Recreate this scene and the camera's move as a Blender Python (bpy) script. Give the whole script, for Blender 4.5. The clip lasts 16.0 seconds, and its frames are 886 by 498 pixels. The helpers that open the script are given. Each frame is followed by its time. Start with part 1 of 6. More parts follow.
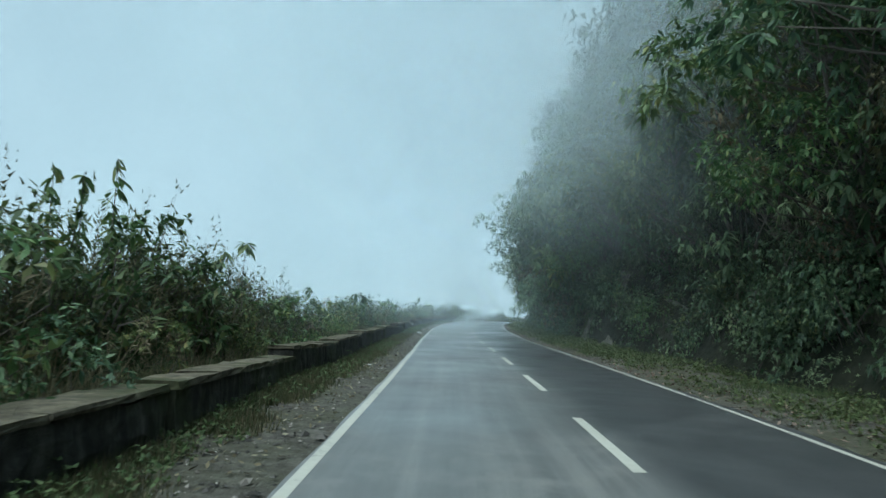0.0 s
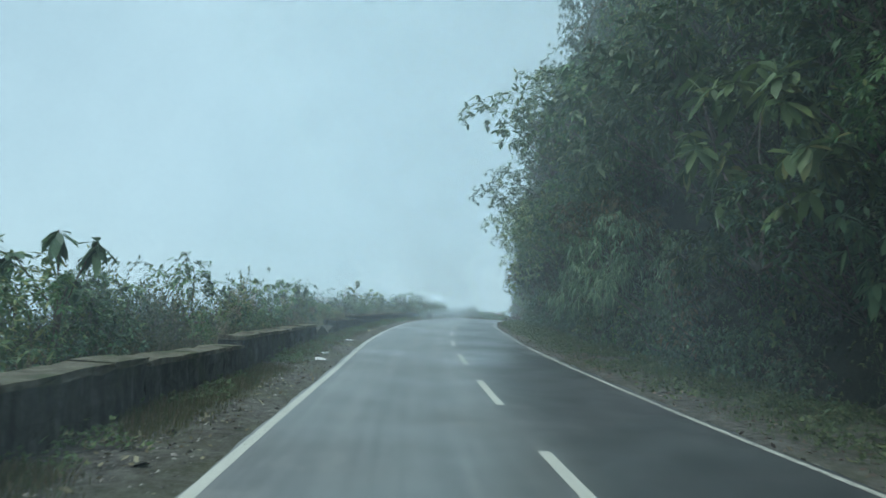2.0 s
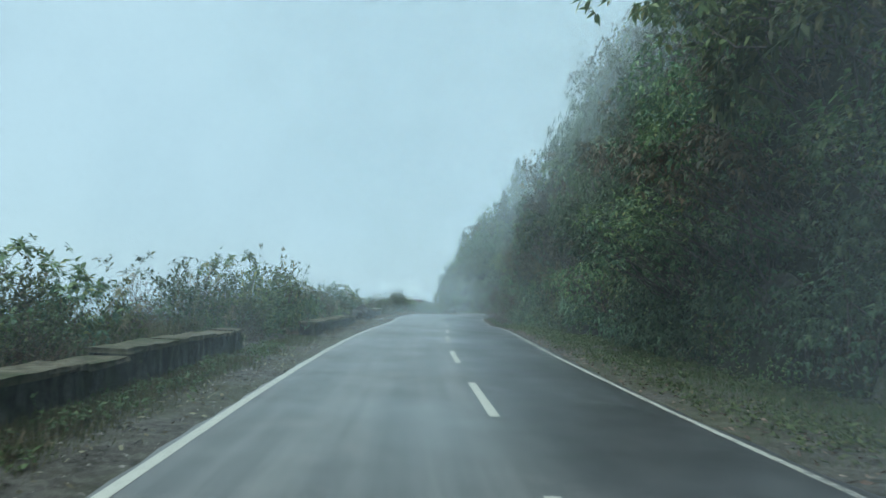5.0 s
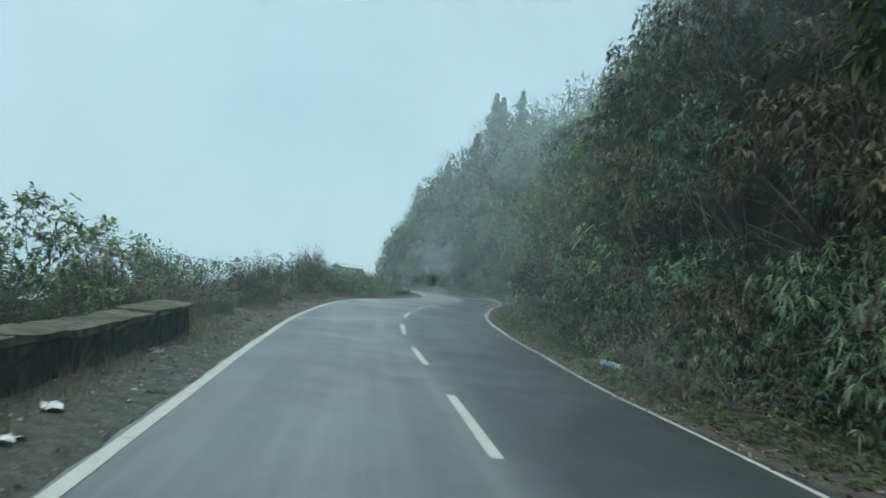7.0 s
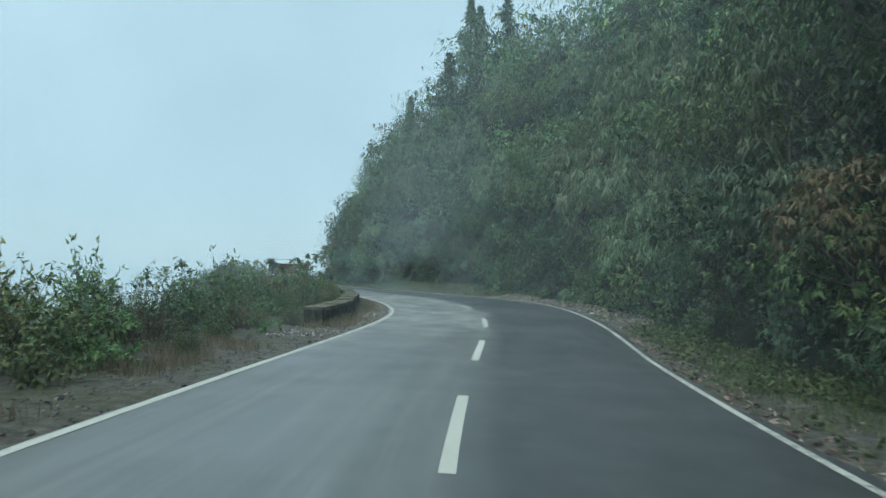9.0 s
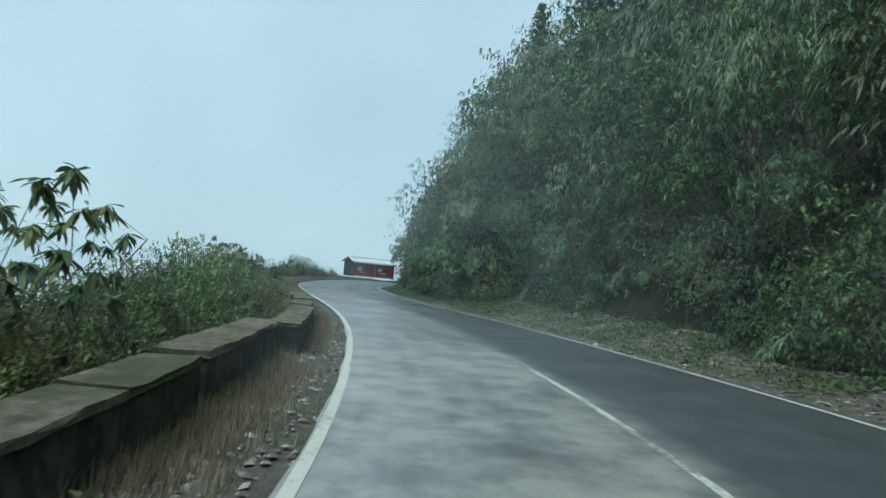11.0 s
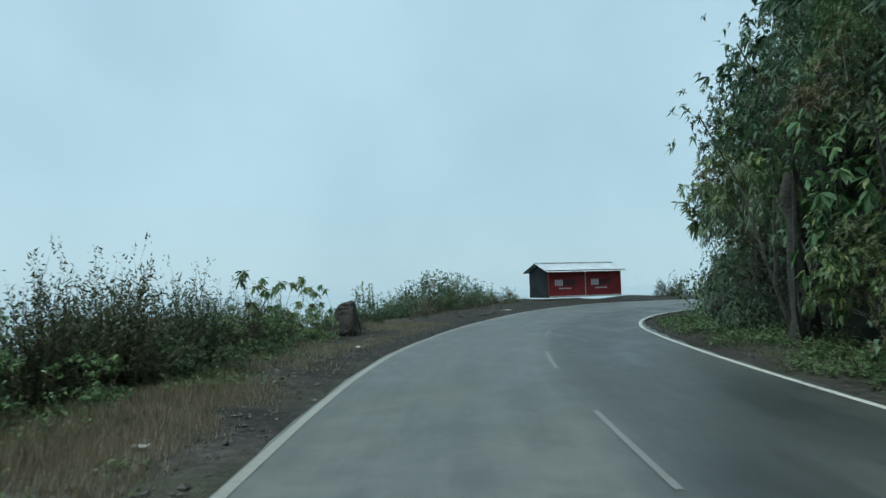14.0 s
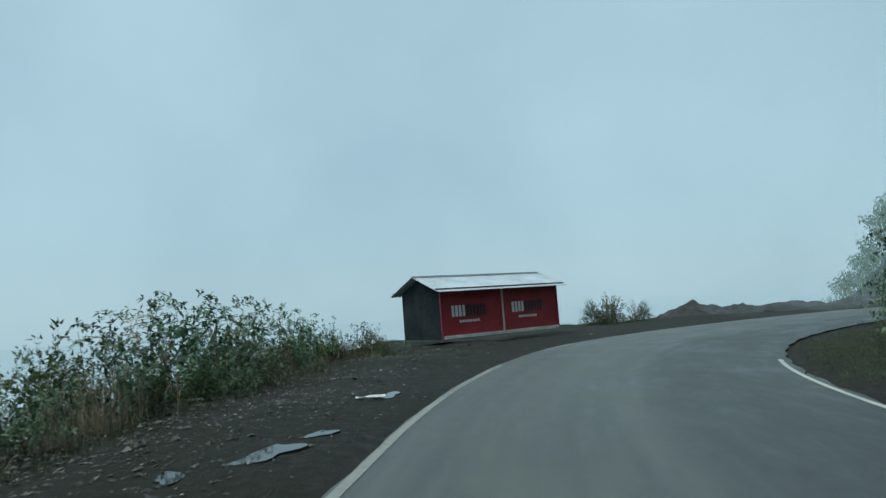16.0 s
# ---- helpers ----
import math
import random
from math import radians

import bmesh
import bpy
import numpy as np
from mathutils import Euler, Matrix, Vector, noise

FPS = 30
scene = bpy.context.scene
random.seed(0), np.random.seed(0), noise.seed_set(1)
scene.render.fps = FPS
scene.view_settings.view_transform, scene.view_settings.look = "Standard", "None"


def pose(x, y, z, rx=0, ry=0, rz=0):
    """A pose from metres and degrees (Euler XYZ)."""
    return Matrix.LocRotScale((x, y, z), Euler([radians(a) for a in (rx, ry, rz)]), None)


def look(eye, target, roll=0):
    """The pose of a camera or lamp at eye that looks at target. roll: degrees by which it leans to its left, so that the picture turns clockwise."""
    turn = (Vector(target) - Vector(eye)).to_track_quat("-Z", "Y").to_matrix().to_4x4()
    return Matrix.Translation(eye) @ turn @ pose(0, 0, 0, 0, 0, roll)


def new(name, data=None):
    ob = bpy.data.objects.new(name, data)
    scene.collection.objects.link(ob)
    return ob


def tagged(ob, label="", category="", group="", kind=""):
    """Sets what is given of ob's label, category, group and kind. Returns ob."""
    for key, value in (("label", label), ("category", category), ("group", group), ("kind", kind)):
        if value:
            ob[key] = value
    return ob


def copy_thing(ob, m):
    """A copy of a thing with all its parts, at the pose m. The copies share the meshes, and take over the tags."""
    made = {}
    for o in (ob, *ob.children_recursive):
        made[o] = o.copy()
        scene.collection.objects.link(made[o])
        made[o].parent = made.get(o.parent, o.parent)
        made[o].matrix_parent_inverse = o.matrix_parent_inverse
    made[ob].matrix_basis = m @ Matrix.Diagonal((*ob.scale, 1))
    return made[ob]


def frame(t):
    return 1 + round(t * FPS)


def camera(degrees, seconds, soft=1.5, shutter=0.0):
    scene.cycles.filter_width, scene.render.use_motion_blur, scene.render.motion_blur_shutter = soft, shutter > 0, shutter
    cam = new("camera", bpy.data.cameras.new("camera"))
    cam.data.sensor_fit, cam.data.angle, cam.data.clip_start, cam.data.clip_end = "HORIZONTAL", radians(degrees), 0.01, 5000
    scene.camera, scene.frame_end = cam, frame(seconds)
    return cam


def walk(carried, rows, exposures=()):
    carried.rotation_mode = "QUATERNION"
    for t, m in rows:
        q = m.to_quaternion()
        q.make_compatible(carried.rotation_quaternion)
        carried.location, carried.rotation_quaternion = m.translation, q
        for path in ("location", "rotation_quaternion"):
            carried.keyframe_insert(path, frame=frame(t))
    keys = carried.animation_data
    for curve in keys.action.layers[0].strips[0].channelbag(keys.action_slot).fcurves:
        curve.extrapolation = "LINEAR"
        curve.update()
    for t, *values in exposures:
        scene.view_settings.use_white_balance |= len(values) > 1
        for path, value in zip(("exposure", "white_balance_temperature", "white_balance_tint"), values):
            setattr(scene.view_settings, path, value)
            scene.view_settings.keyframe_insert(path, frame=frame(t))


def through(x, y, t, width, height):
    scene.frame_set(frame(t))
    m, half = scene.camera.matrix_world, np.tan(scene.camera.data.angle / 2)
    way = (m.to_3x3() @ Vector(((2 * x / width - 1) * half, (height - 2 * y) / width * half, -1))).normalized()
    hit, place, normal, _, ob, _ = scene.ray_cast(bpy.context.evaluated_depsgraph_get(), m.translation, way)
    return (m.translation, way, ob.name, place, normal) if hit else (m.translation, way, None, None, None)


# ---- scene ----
cam = camera(68.5, 16.0, soft=1.4, shutter=0.08)

# seconds, x, y, z, tilt, heading, lean
PATH = [
    (0.00, -1.84, -8.33, 1.347, 96.34, 0.99, 1.81),
    (0.50, -1.83, -1.35, 1.479, 96.38, 0.09, 0.91),
    (1.00, -1.77, 5.62, 1.583, 97.01, -1.57, 2.06),
    (1.50, -1.83, 12.63, 1.672, 95.82, -2.18, 3.40),
    (2.00, -1.80, 19.87, 1.758, 95.88, -2.43, 2.84),
    (2.50, -1.71, 27.35, 1.862, 95.28, -3.94, 1.10),
    (3.00, -1.56, 35.03, 2.000, 95.37, -5.00, -0.77),
    (3.50, -1.35, 42.86, 2.199, 95.26, -5.48, 1.72),
    (4.00, -0.82, 50.84, 2.418, 95.04, -6.72, 1.04),
    (4.20, -0.58, 54.04, 2.502, 95.31, -6.91, 1.35),
    (4.90, 0.17, 65.33, 2.714, 94.88, -10.29, 2.60),
    (5.60, 1.19, 76.82, 2.867, 94.44, -13.82, 3.84),
    (6.30, 2.81, 88.59, 2.995, 94.00, -17.55, 5.08),
    (6.50, 3.63, 91.95, 3.035, 92.63, -17.32, 4.60),
    (7.00, 5.74, 100.28, 3.081, 92.67, -16.22, 6.39),
    (7.50, 8.08, 108.56, 3.022, 92.59, -16.59, 2.84),
    (8.00, 10.48, 116.88, 2.890, 92.36, -17.37, 1.19),
    (8.20, 11.47, 120.13, 2.904, 91.76, -18.51, 0.64),
    (8.90, 13.99, 130.77, 2.997, 91.88, -19.53, 1.62),
    (9.60, 16.62, 140.40, 2.935, 92.00, -18.42, 2.59),
    (10.50, 20.86, 152.13, 2.927, 92.16, -12.33, 3.85),
    (11.00, 22.42, 158.93, 2.875, 92.23, -9.20, 5.47),
    (11.50, 23.51, 165.77, 2.827, 92.14, -3.64, 4.29),
    (12.00, 24.11, 172.63, 2.740, 94.67, -0.14, 5.09),
    (12.50, 24.34, 179.33, 2.692, 92.63, 2.28, 3.65),
    (13.00, 24.12, 185.82, 2.660, 92.16, 5.29, -0.55),
    (13.50, 23.37, 192.08, 2.614, 92.66, 7.91, -0.47),
    (14.00, 22.66, 198.12, 2.574, 93.30, 6.42, -1.66),
    (14.50, 22.08, 203.91, 2.590, 93.22, 4.04, -3.41),
    (15.00, 21.61, 209.57, 2.621, 95.25, 0.59, -2.74),
    (15.50, 21.57, 215.13, 2.612, 95.69, -2.10, -4.52),
    (16.00, 22.11, 220.53, 2.607, 95.50, -6.92, -4.33),
]
walk(cam, [(t, pose(x, y, z, tilt, 0, heading) @ pose(0, 0, 0, 0, 0, lean)) for t, x, y, z, tilt, heading, lean in PATH],
     exposures=[(0.0, 0.12), (6.0, 0.16), (12.0, 0.14), (14.0, 0.07), (15.5, -0.10), (16.0, -0.13)])
scene.cycles.transparent_max_bounces = 96

# ---------------------------------------------------------------- light
world = bpy.data.worlds.new("foggy_sky")
scene.world = world
world.use_nodes = True
wn, wl = world.node_tree.nodes, world.node_tree.links
wn.clear()
SUN_UP, SUN_TURN = radians(66), radians(-57)
sky = wn.new("ShaderNodeTexSky")
sky.sky_type, sky.sun_disc = "NISHITA", False
sky.sun_elevation, sky.sun_rotation = SUN_UP, SUN_TURN
clear = wn.new("ShaderNodeBackground")
clear.inputs["Strength"].default_value = 0.012
wl.new(sky.outputs[0], clear.inputs["Color"])
way = wn.new("ShaderNodeTexCoord")
puffs = wn.new("ShaderNodeTexNoise")
puffs.inputs["Scale"].default_value, puffs.inputs["Detail"].default_value = 2.2, 4
wl.new(way.outputs["Generated"], puffs.inputs["Vector"])
tone = wn.new("ShaderNodeValToRGB")
tone.color_ramp.elements[0].position, tone.color_ramp.elements[0].color = 0.3, (0.345, 0.53, 0.62, 1)
tone.color_ramp.elements[1].position, tone.color_ramp.elements[1].color = 0.68, (0.44, 0.645, 0.735, 1)
wl.new(puffs.outputs["Fac"], tone.inputs["Fac"])
cloud = wn.new("ShaderNodeBackground")
wl.new(tone.outputs["Color"], cloud.inputs["Color"])
both = wn.new("ShaderNodeAddShader")
wl.new(clear.outputs[0], both.inputs[0])
wl.new(cloud.outputs[0], both.inputs[1])
wl.new(both.outputs[0], wn.new("ShaderNodeOutputWorld").inputs["Surface"])

sun = new("sun", bpy.data.lights.new("sun", "SUN"))
sun.data.energy, sun.data.angle, sun.data.color = 2.5, radians(45), (0.90, 1.0, 0.98)
sun.matrix_world = look((-28, 62, 70), (0, 80, 0))

# ---------------------------------------------------------------- the road's line
# bend per 100 m every 5 m, rise per 100 m and bank every 12 m, half widths every 14 m, from station -8
BEND = [-0.27, -0.01, 0.15, 0.05, -0.03, 0.29, 0.0, -0.3, -0.17, -0.14, -0.53, -0.56, -0.32, -0.12, -0.34, -0.49, -0.27, -0.07, -0.33, -0.6, -0.31, 0.26, 0.4, 0.1, 0.27, -0.5, -1.62, -1.48, -0.72, -0.7, -0.81, 0.09, 1.55, 2.19, 1.84, 1.4, 0.95, 0.95, 1.11, 0.99, 0.45, -0.15, -0.16, -0.61, -1.33, -1.68, -1.91, -1.8, -1.82, -2.65, -3.28, -3.38, -3.21, -2.94, -2.66]
GRADE = [2.24, 1.38, 1.19, 1.58, 2.72, 2.62, 1.39, 1.23, 1.12, 0.03, -1.81, 1.6, -1.18, 0.8, -0.27, -1.81, -0.63, -0.95, 0.91, -0.68, -0.15, -0.61, -0.36, -0.26]
BANK = [0.17, 0.05, -0.24, -0.69, -1.75, -0.98, -0.36, 0.07, -0.56, 0.89, 4.38, 0.12, 1.81, -1.05, -4.69, -3.16, -1.3, -0.23, -1.59, -1.45, 3.37, 5.54, 3.27, 2.27]
LEFT = [3.16, 3.13, 3.17, 3.09, 3.17, 3.22, 3.23, 3.18, 2.97, 3.29, 3.51, 3.34, 3.11, 3.27, 3.26, 3.17, 3.24, 3.12, 3.38, 3.35, 3.34]
RIGHT = [2.67, 2.75, 2.75, 2.73, 2.67, 2.6, 2.64, 2.88, 3.01, 3.73, 3.38, 3.15, 3.48, 3.4, 3.26, 3.09, 3.06, 2.84, 2.96, 2.9, 2.87]
STEP = 0.5
S = np.arange(-60.0, 340.0 + 0.1, STEP)


def along(values, gap, before=None, after=None):
    at = -8.0 + gap * np.arange(len(values))
    return np.interp(S, at, values, left=before, right=after)


def summed(rate):
    total = np.concatenate([[0], np.cumsum((rate[1:] + rate[:-1]) / 2 * STEP)])
    return total - np.interp(0, S, total)


TURN = summed(along(BEND, 5, 0.0, -1.6) * 0.01)
HALF = (TURN[1:] + TURN[:-1]) / 2
RX = np.concatenate([[0], np.cumsum(-np.sin(HALF) * STEP)])
RY = np.concatenate([[0], np.cumsum(np.cos(HALF) * STEP)])
RX -= np.interp(0, S, RX)
RY -= np.interp(0, S, RY)
RZ = summed(along(GRADE, 12, 1.5, 0.0) * 0.01)
BANKS = along(BANK, 12, 0.0, 1.0) * 0.01
WL, WR = along(LEFT, 14), along(RIGHT, 14)


def f(values, s):
    return np.interp(s, S, values)


def plan(s, l):
    """x, y of the place at station s, l metres left of the centre line."""
    turn = f(TURN, s)
    return f(RX, s) - np.cos(turn) * l, f(RY, s) - np.sin(turn) * l


def nearest(x, y):
    """Station and offset of places, by the nearest point of the centre line."""
    x, y = np.atleast_1d(x).astype(float), np.atleast_1d(y).astype(float)
    out_s, out_l = np.empty(len(x)), np.empty(len(x))
    for i in range(0, len(x), 4000):
        dx, dy = x[i:i + 4000, None] - RX[None], y[i:i + 4000, None] - RY[None]
        j = (dx * dx + dy * dy).argmin(1)
        k = np.arange(len(j))
        ex, ey = dx[k, j], dy[k, j]
        ahead = -np.sin(TURN[j]) * ex + np.cos(TURN[j]) * ey
        side = -np.cos(TURN[j]) * ex - np.sin(TURN[j]) * ey
        inside = (j > 0) & (j < len(S) - 1)
        out_s[i:i + 4000] = S[j] + np.where(inside, np.clip(ahead, -STEP, STEP), 0)
        out_l[i:i + 4000] = np.where(inside, side, np.sign(side + 1e-9) * np.hypot(ex, ey))
    return out_s, out_l


def ripple(x, y, size, seed):
    """Smooth noise over the plan, about -1 to 1."""
    r = np.random.RandomState(seed)
    total = 0
    for k in range(6):
        a, p, w = r.uniform(0, 6.28), r.uniform(0, 6.28), r.uniform(0.6, 1.7) * 6.28 / size
        total = total + np.sin((np.cos(a) * x + np.sin(a) * y) * w + p)
    return total / 3.2


FOOT_AT = [-60, 90, 110, 150, 172, 184, 198, 206, 222, 240, 330]
FOOT = [6.4, 6.4, 6.0, 5.6, 6.5, 8.0, 7.0, 5.4, 5.6, 6.4, 6.0]
STEEP_AT = [-60, 18, 28, 78, 92, 135, 160, 184, 198, 250, 330]
STEEP = [3.0, 3.0, 5.0, 4.6, 2.3, 2.1, 2.1, 2.4, 3.2, 3.0, 3.0]
CLIFF = [11, 11, 18, 16, 8, 8, 8, 9, 7, 7, 8]


def climb(s, u):
    """Rise of the hillside u metres behind its foot: a steep cut bank, then the slope."""
    k, top = np.interp(s, STEEP_AT, STEEP), np.interp(s, STEEP_AT, CLIFF)
    z = np.where(u * k < top, u * k, top + 1.45 * (u - top / k))
    cap = np.interp(s, [-60, 90, 125, 150, 180, 210, 330], [46, 46, 42, 36, 25, 22, 18])
    return np.where(z > cap, cap + 0.25 * (z - cap), z)


def behind(s, h):
    """How far behind its foot the hillside reaches the height h."""
    k, top = np.interp(s, STEEP_AT, STEEP), np.interp(s, STEEP_AT, CLIFF)
    return np.where(h < top, h / k, top / k + (h - top) / 1.45)


EDGE_AT = [-60, 100, 150, 200, 225, 236, 250, 262, 330]
EDGE = [10.0, 10.0, 9.5, 10.0, 9.0, 10.0, 17.0, 17.0, 14.0]


def land(x, y):
    """Height of the ground."""
    x, y = np.asarray(x, float), np.asarray(y, float)
    shape = x.shape
    s, l = nearest(x.ravel(), y.ravel())
    x, y = x.ravel(), y.ravel()
    near = f(RZ, s) + f(BANKS, s) * np.clip(l, -4.5, 4.5)
    wl, wr = f(WL, s), f(WR, s)
    z = near - 0.07 + 0.0 * l
    rough = 0.06 * ripple(x, y, 2.3, 3) + 0.10 * ripple(x, y, 7, 4)
    # shoulder, flat land behind the parapet, then the drop into the valley
    out = np.clip(l - wl - 0.35, 0, None)
    edge = np.interp(s, EDGE_AT, EDGE) + 0.9 * ripple(x, y, 9, 5)
    z = z + np.where(l > 0, np.clip(out / 3, 0, 1) * (rough + 0.05), 0)
    past = np.clip(l - edge, 0, None)
    z = z - np.where(l > 0, past * 0.75 + 0.02 * past ** 2 * (past < 12) + (past >= 12) * (2.88 + 0.3 * (past - 12)), 0)
    # verge and hillside
    foot = np.interp(s, FOOT_AT, FOOT) + 0.35 * ripple(x, y, 6, 6)
    verge = np.clip(-l - wr - 0.25, 0, None)
    z = z + np.where(l < 0, np.clip(verge / 3, 0, 1) * (rough * 0.8 + 0.10), 0)
    u = np.clip(-l - foot, 0, None)
    apron = np.interp(s, [165, 182, 196, 206], [0, 1, 1, 0])
    rise = climb(s, u)
    lumps = np.clip(u / 3, 0, 1) * (1.1 * ripple(x, y, 8, 7) + 2.2 * ripple(x, y, 27, 8))
    z = z + np.where(l < 0, rise + lumps, 0)
    z = z + np.where(l < 0, apron * np.clip(verge - 1.0, 0, 3) * 0.22, 0)
    z = np.clip(z, -90, None)
    return z.reshape(shape)


def land_at(x, y):
    return float(land(np.array([x]), np.array([y]))[0])


# ---------------------------------------------------------------- materials
def shader(name):
    m = bpy.data.materials.new(name)
    m.use_nodes = True
    nodes, links = m.node_tree.nodes, m.node_tree.links
    return m, nodes, links, nodes["Principled BSDF"]


def noise_of(nodes, links, vector, scale, detail=5, rough=0.6):
    n = nodes.new("ShaderNodeTexNoise")
    n.inputs["Scale"].default_value, n.inputs["Detail"].default_value, n.inputs["Roughness"].default_value = scale, detail, rough
    links.new(vector, n.inputs["Vector"])
    return n.outputs["Fac"]


def ramp_of(nodes, links, fac, stops):
    r = nodes.new("ShaderNodeValToRGB")
    while len(r.color_ramp.elements) < len(stops):
        r.color_ramp.elements.new(0.5)
    for e, (at, c) in zip(r.color_ramp.elements, stops):
        e.position, e.color = at, (*c, 1) if len(c) == 3 else c
    links.new(fac, r.inputs["Fac"])
    return r.outputs["Color"]


def mixed(nodes, links, fac, a, b, kind="MIX"):
    n = nodes.new("ShaderNodeMix")
    n.data_type, n.blend_type = "RGBA", kind
    for socket, value in ((n.inputs[0], fac), (n.inputs[6], a), (n.inputs[7], b)):
        if isinstance(value, (int, float)):
            socket.default_value = value
        elif isinstance(value, tuple):
            socket.default_value = (*value, 1)
        else:
            links.new(value, socket)
    return n.outputs[2]


def calc(nodes, links, kind, a, b=0.0, c=0.0, clamp=False):
    n = nodes.new("ShaderNodeMath")
    n.operation, n.use_clamp = kind, clamp
    for socket, value in zip(n.inputs, (a, b, c)):
        if isinstance(value, (int, float)):
            socket.default_value = value
        else:
            links.new(value, socket)
    return n.outputs[0]


def bumped(nodes, links, p, height, strength, distance):
    n = nodes.new("ShaderNodeBump")
    n.inputs["Strength"].default_value, n.inputs["Distance"].default_value = strength, distance
    links.new(height, n.inputs["Height"])
    links.new(n.outputs[0], p.inputs["Normal"])


def plain(name, dark, light, big, small, rough=0.85, bump=0.5, distance=0.02, metal=0.0, spread=0.0):
    """A surface with broad patches and fine grain, from object coordinates."""
    m, nodes, links, p = shader(name)
    at = nodes.new("ShaderNodeTexCoord").outputs["Object"]
    a, b = noise_of(nodes, links, at, big), noise_of(nodes, links, at, small, 8)
    fac = calc(nodes, links, "MULTIPLY_ADD", a, 0.6, calc(nodes, links, "MULTIPLY", b, 0.4))
    col = ramp_of(nodes, links, fac, [(0.36, dark), (0.64, light)])
    if spread:
        tint = nodes.new("ShaderNodeObjectInfo").outputs["Random"]
        val = calc(nodes, links, "MULTIPLY_ADD", tint, spread, 1 - spread / 2)
        hsv = nodes.new("ShaderNodeHueSaturation")
        links.new(val, hsv.inputs["Value"])
        links.new(col, hsv.inputs["Color"])
        col = hsv.outputs[0]
    links.new(col, p.inputs["Base Color"])
    p.inputs["Roughness"].default_value, p.inputs["Metallic"].default_value = rough, metal
    bumped(nodes, links, p, b, bump, distance)
    return m


def leafy(name, stops, rough=0.5, through=0.25, spread=0.9):
    """Leaves: tone by leaf and by plant, some light through the blade."""
    m, nodes, links, p = shader(name)
    leaf = nodes.new("ShaderNodeNewGeometry").outputs["Random Per Island"]
    col = ramp_of(nodes, links, leaf, stops)
    plant = nodes.new("ShaderNodeObjectInfo").outputs["Random"]
    hsv = nodes.new("ShaderNodeHueSaturation")
    links.new(calc(nodes, links, "MULTIPLY_ADD", plant, spread, 1 - spread / 2), hsv.inputs["Value"])
    links.new(calc(nodes, links, "MULTIPLY_ADD", calc(nodes, links, "FRACT", calc(nodes, links, "MULTIPLY", plant, 7.3)), 0.07, 0.465), hsv.inputs["Hue"])
    links.new(col, hsv.inputs["Color"])
    links.new(hsv.outputs[0], p.inputs["Base Color"])
    p.inputs["Roughness"].default_value = rough
    p.inputs["Specular IOR Level"].default_value = 0.35
    t = nodes.new("ShaderNodeBsdfTranslucent")
    links.new(hsv.outputs[0], t.inputs["Color"])
    mix = nodes.new("ShaderNodeMixShader")
    mix.inputs[0].default_value = through
    links.new(p.outputs[0], mix.inputs[1])
    links.new(t.outputs[0], mix.inputs[2])
    links.new(mix.outputs[0], nodes["Material Output"].inputs["Surface"])
    return m


GREEN = leafy("green_leaves", [(0.0, (0.048, 0.094, 0.036)), (0.5, (0.092, 0.16, 0.062)), (0.85, (0.16, 0.225, 0.088)), (1.0, (0.26, 0.26, 0.095))])
DEEP = leafy("deep_green_leaves", [(0.0, (0.036, 0.076, 0.042)), (0.6, (0.074, 0.135, 0.07)), (1.0, (0.14, 0.20, 0.10))])
PALE = leafy("pale_green_leaves", [(0.0, (0.07, 0.115, 0.065)), (0.6, (0.13, 0.19, 0.105)), (1.0, (0.23, 0.28, 0.16))])
OLIVE = leafy("olive_leaves", [(0.0, (0.05, 0.06, 0.03)), (0.5, (0.09, 0.09, 0.045)), (0.8, (0.14, 0.115, 0.06)), (1.0, (0.20, 0.14, 0.08))])
BROWN = leafy("withered_leaves", [(0.0, (0.06, 0.045, 0.03)), (0.5, (0.12, 0.09, 0.06)), (1.0, (0.22, 0.18, 0.12))], 0.8, 0.15)
STRAW = leafy("dry_grass", [(0.0, (0.13, 0.12, 0.07)), (0.5, (0.23, 0.20, 0.13)), (1.0, (0.34, 0.30, 0.21))], 0.9, 0.3, 0.4)
VERGE = leafy("green_verge_grass", [(0.0, (0.045, 0.08, 0.035)), (0.6, (0.075, 0.125, 0.05)), (0.85, (0.11, 0.13, 0.06)), (1.0, (0.17, 0.15, 0.09))], 0.8, 0.2, 0.3)
WEED = leafy("weed_leaves", [(0.0, (0.05, 0.085, 0.035)), (0.5, (0.085, 0.145, 0.055)), (0.85, (0.13, 0.19, 0.08)), (1.0, (0.19, 0.19, 0.10))], 0.7, 0.25, 0.2)
DRYLEAF = leafy("dry_fallen_leaves", [(0.0, (0.07, 0.055, 0.04)), (0.5, (0.17, 0.13, 0.09)), (1.0, (0.36, 0.31, 0.23))], 0.9, 0.1, 0.2)
GRASS = leafy("verge_grass", [(0.0, (0.045, 0.062, 0.028)), (0.5, (0.07, 0.09, 0.038)), (0.8, (0.11, 0.10, 0.055)), (1.0, (0.16, 0.14, 0.085))], 0.8, 0.15, 0.3)
BARK = plain("bark", (0.05, 0.045, 0.04), (0.16, 0.14, 0.12), 3, 30, 0.9, 0.8, 0.02)
TWIG = plain("grey_twigs", (0.055, 0.046, 0.038), (0.17, 0.14, 0.115), 3, 30, 0.9, 0.4, 0.01)
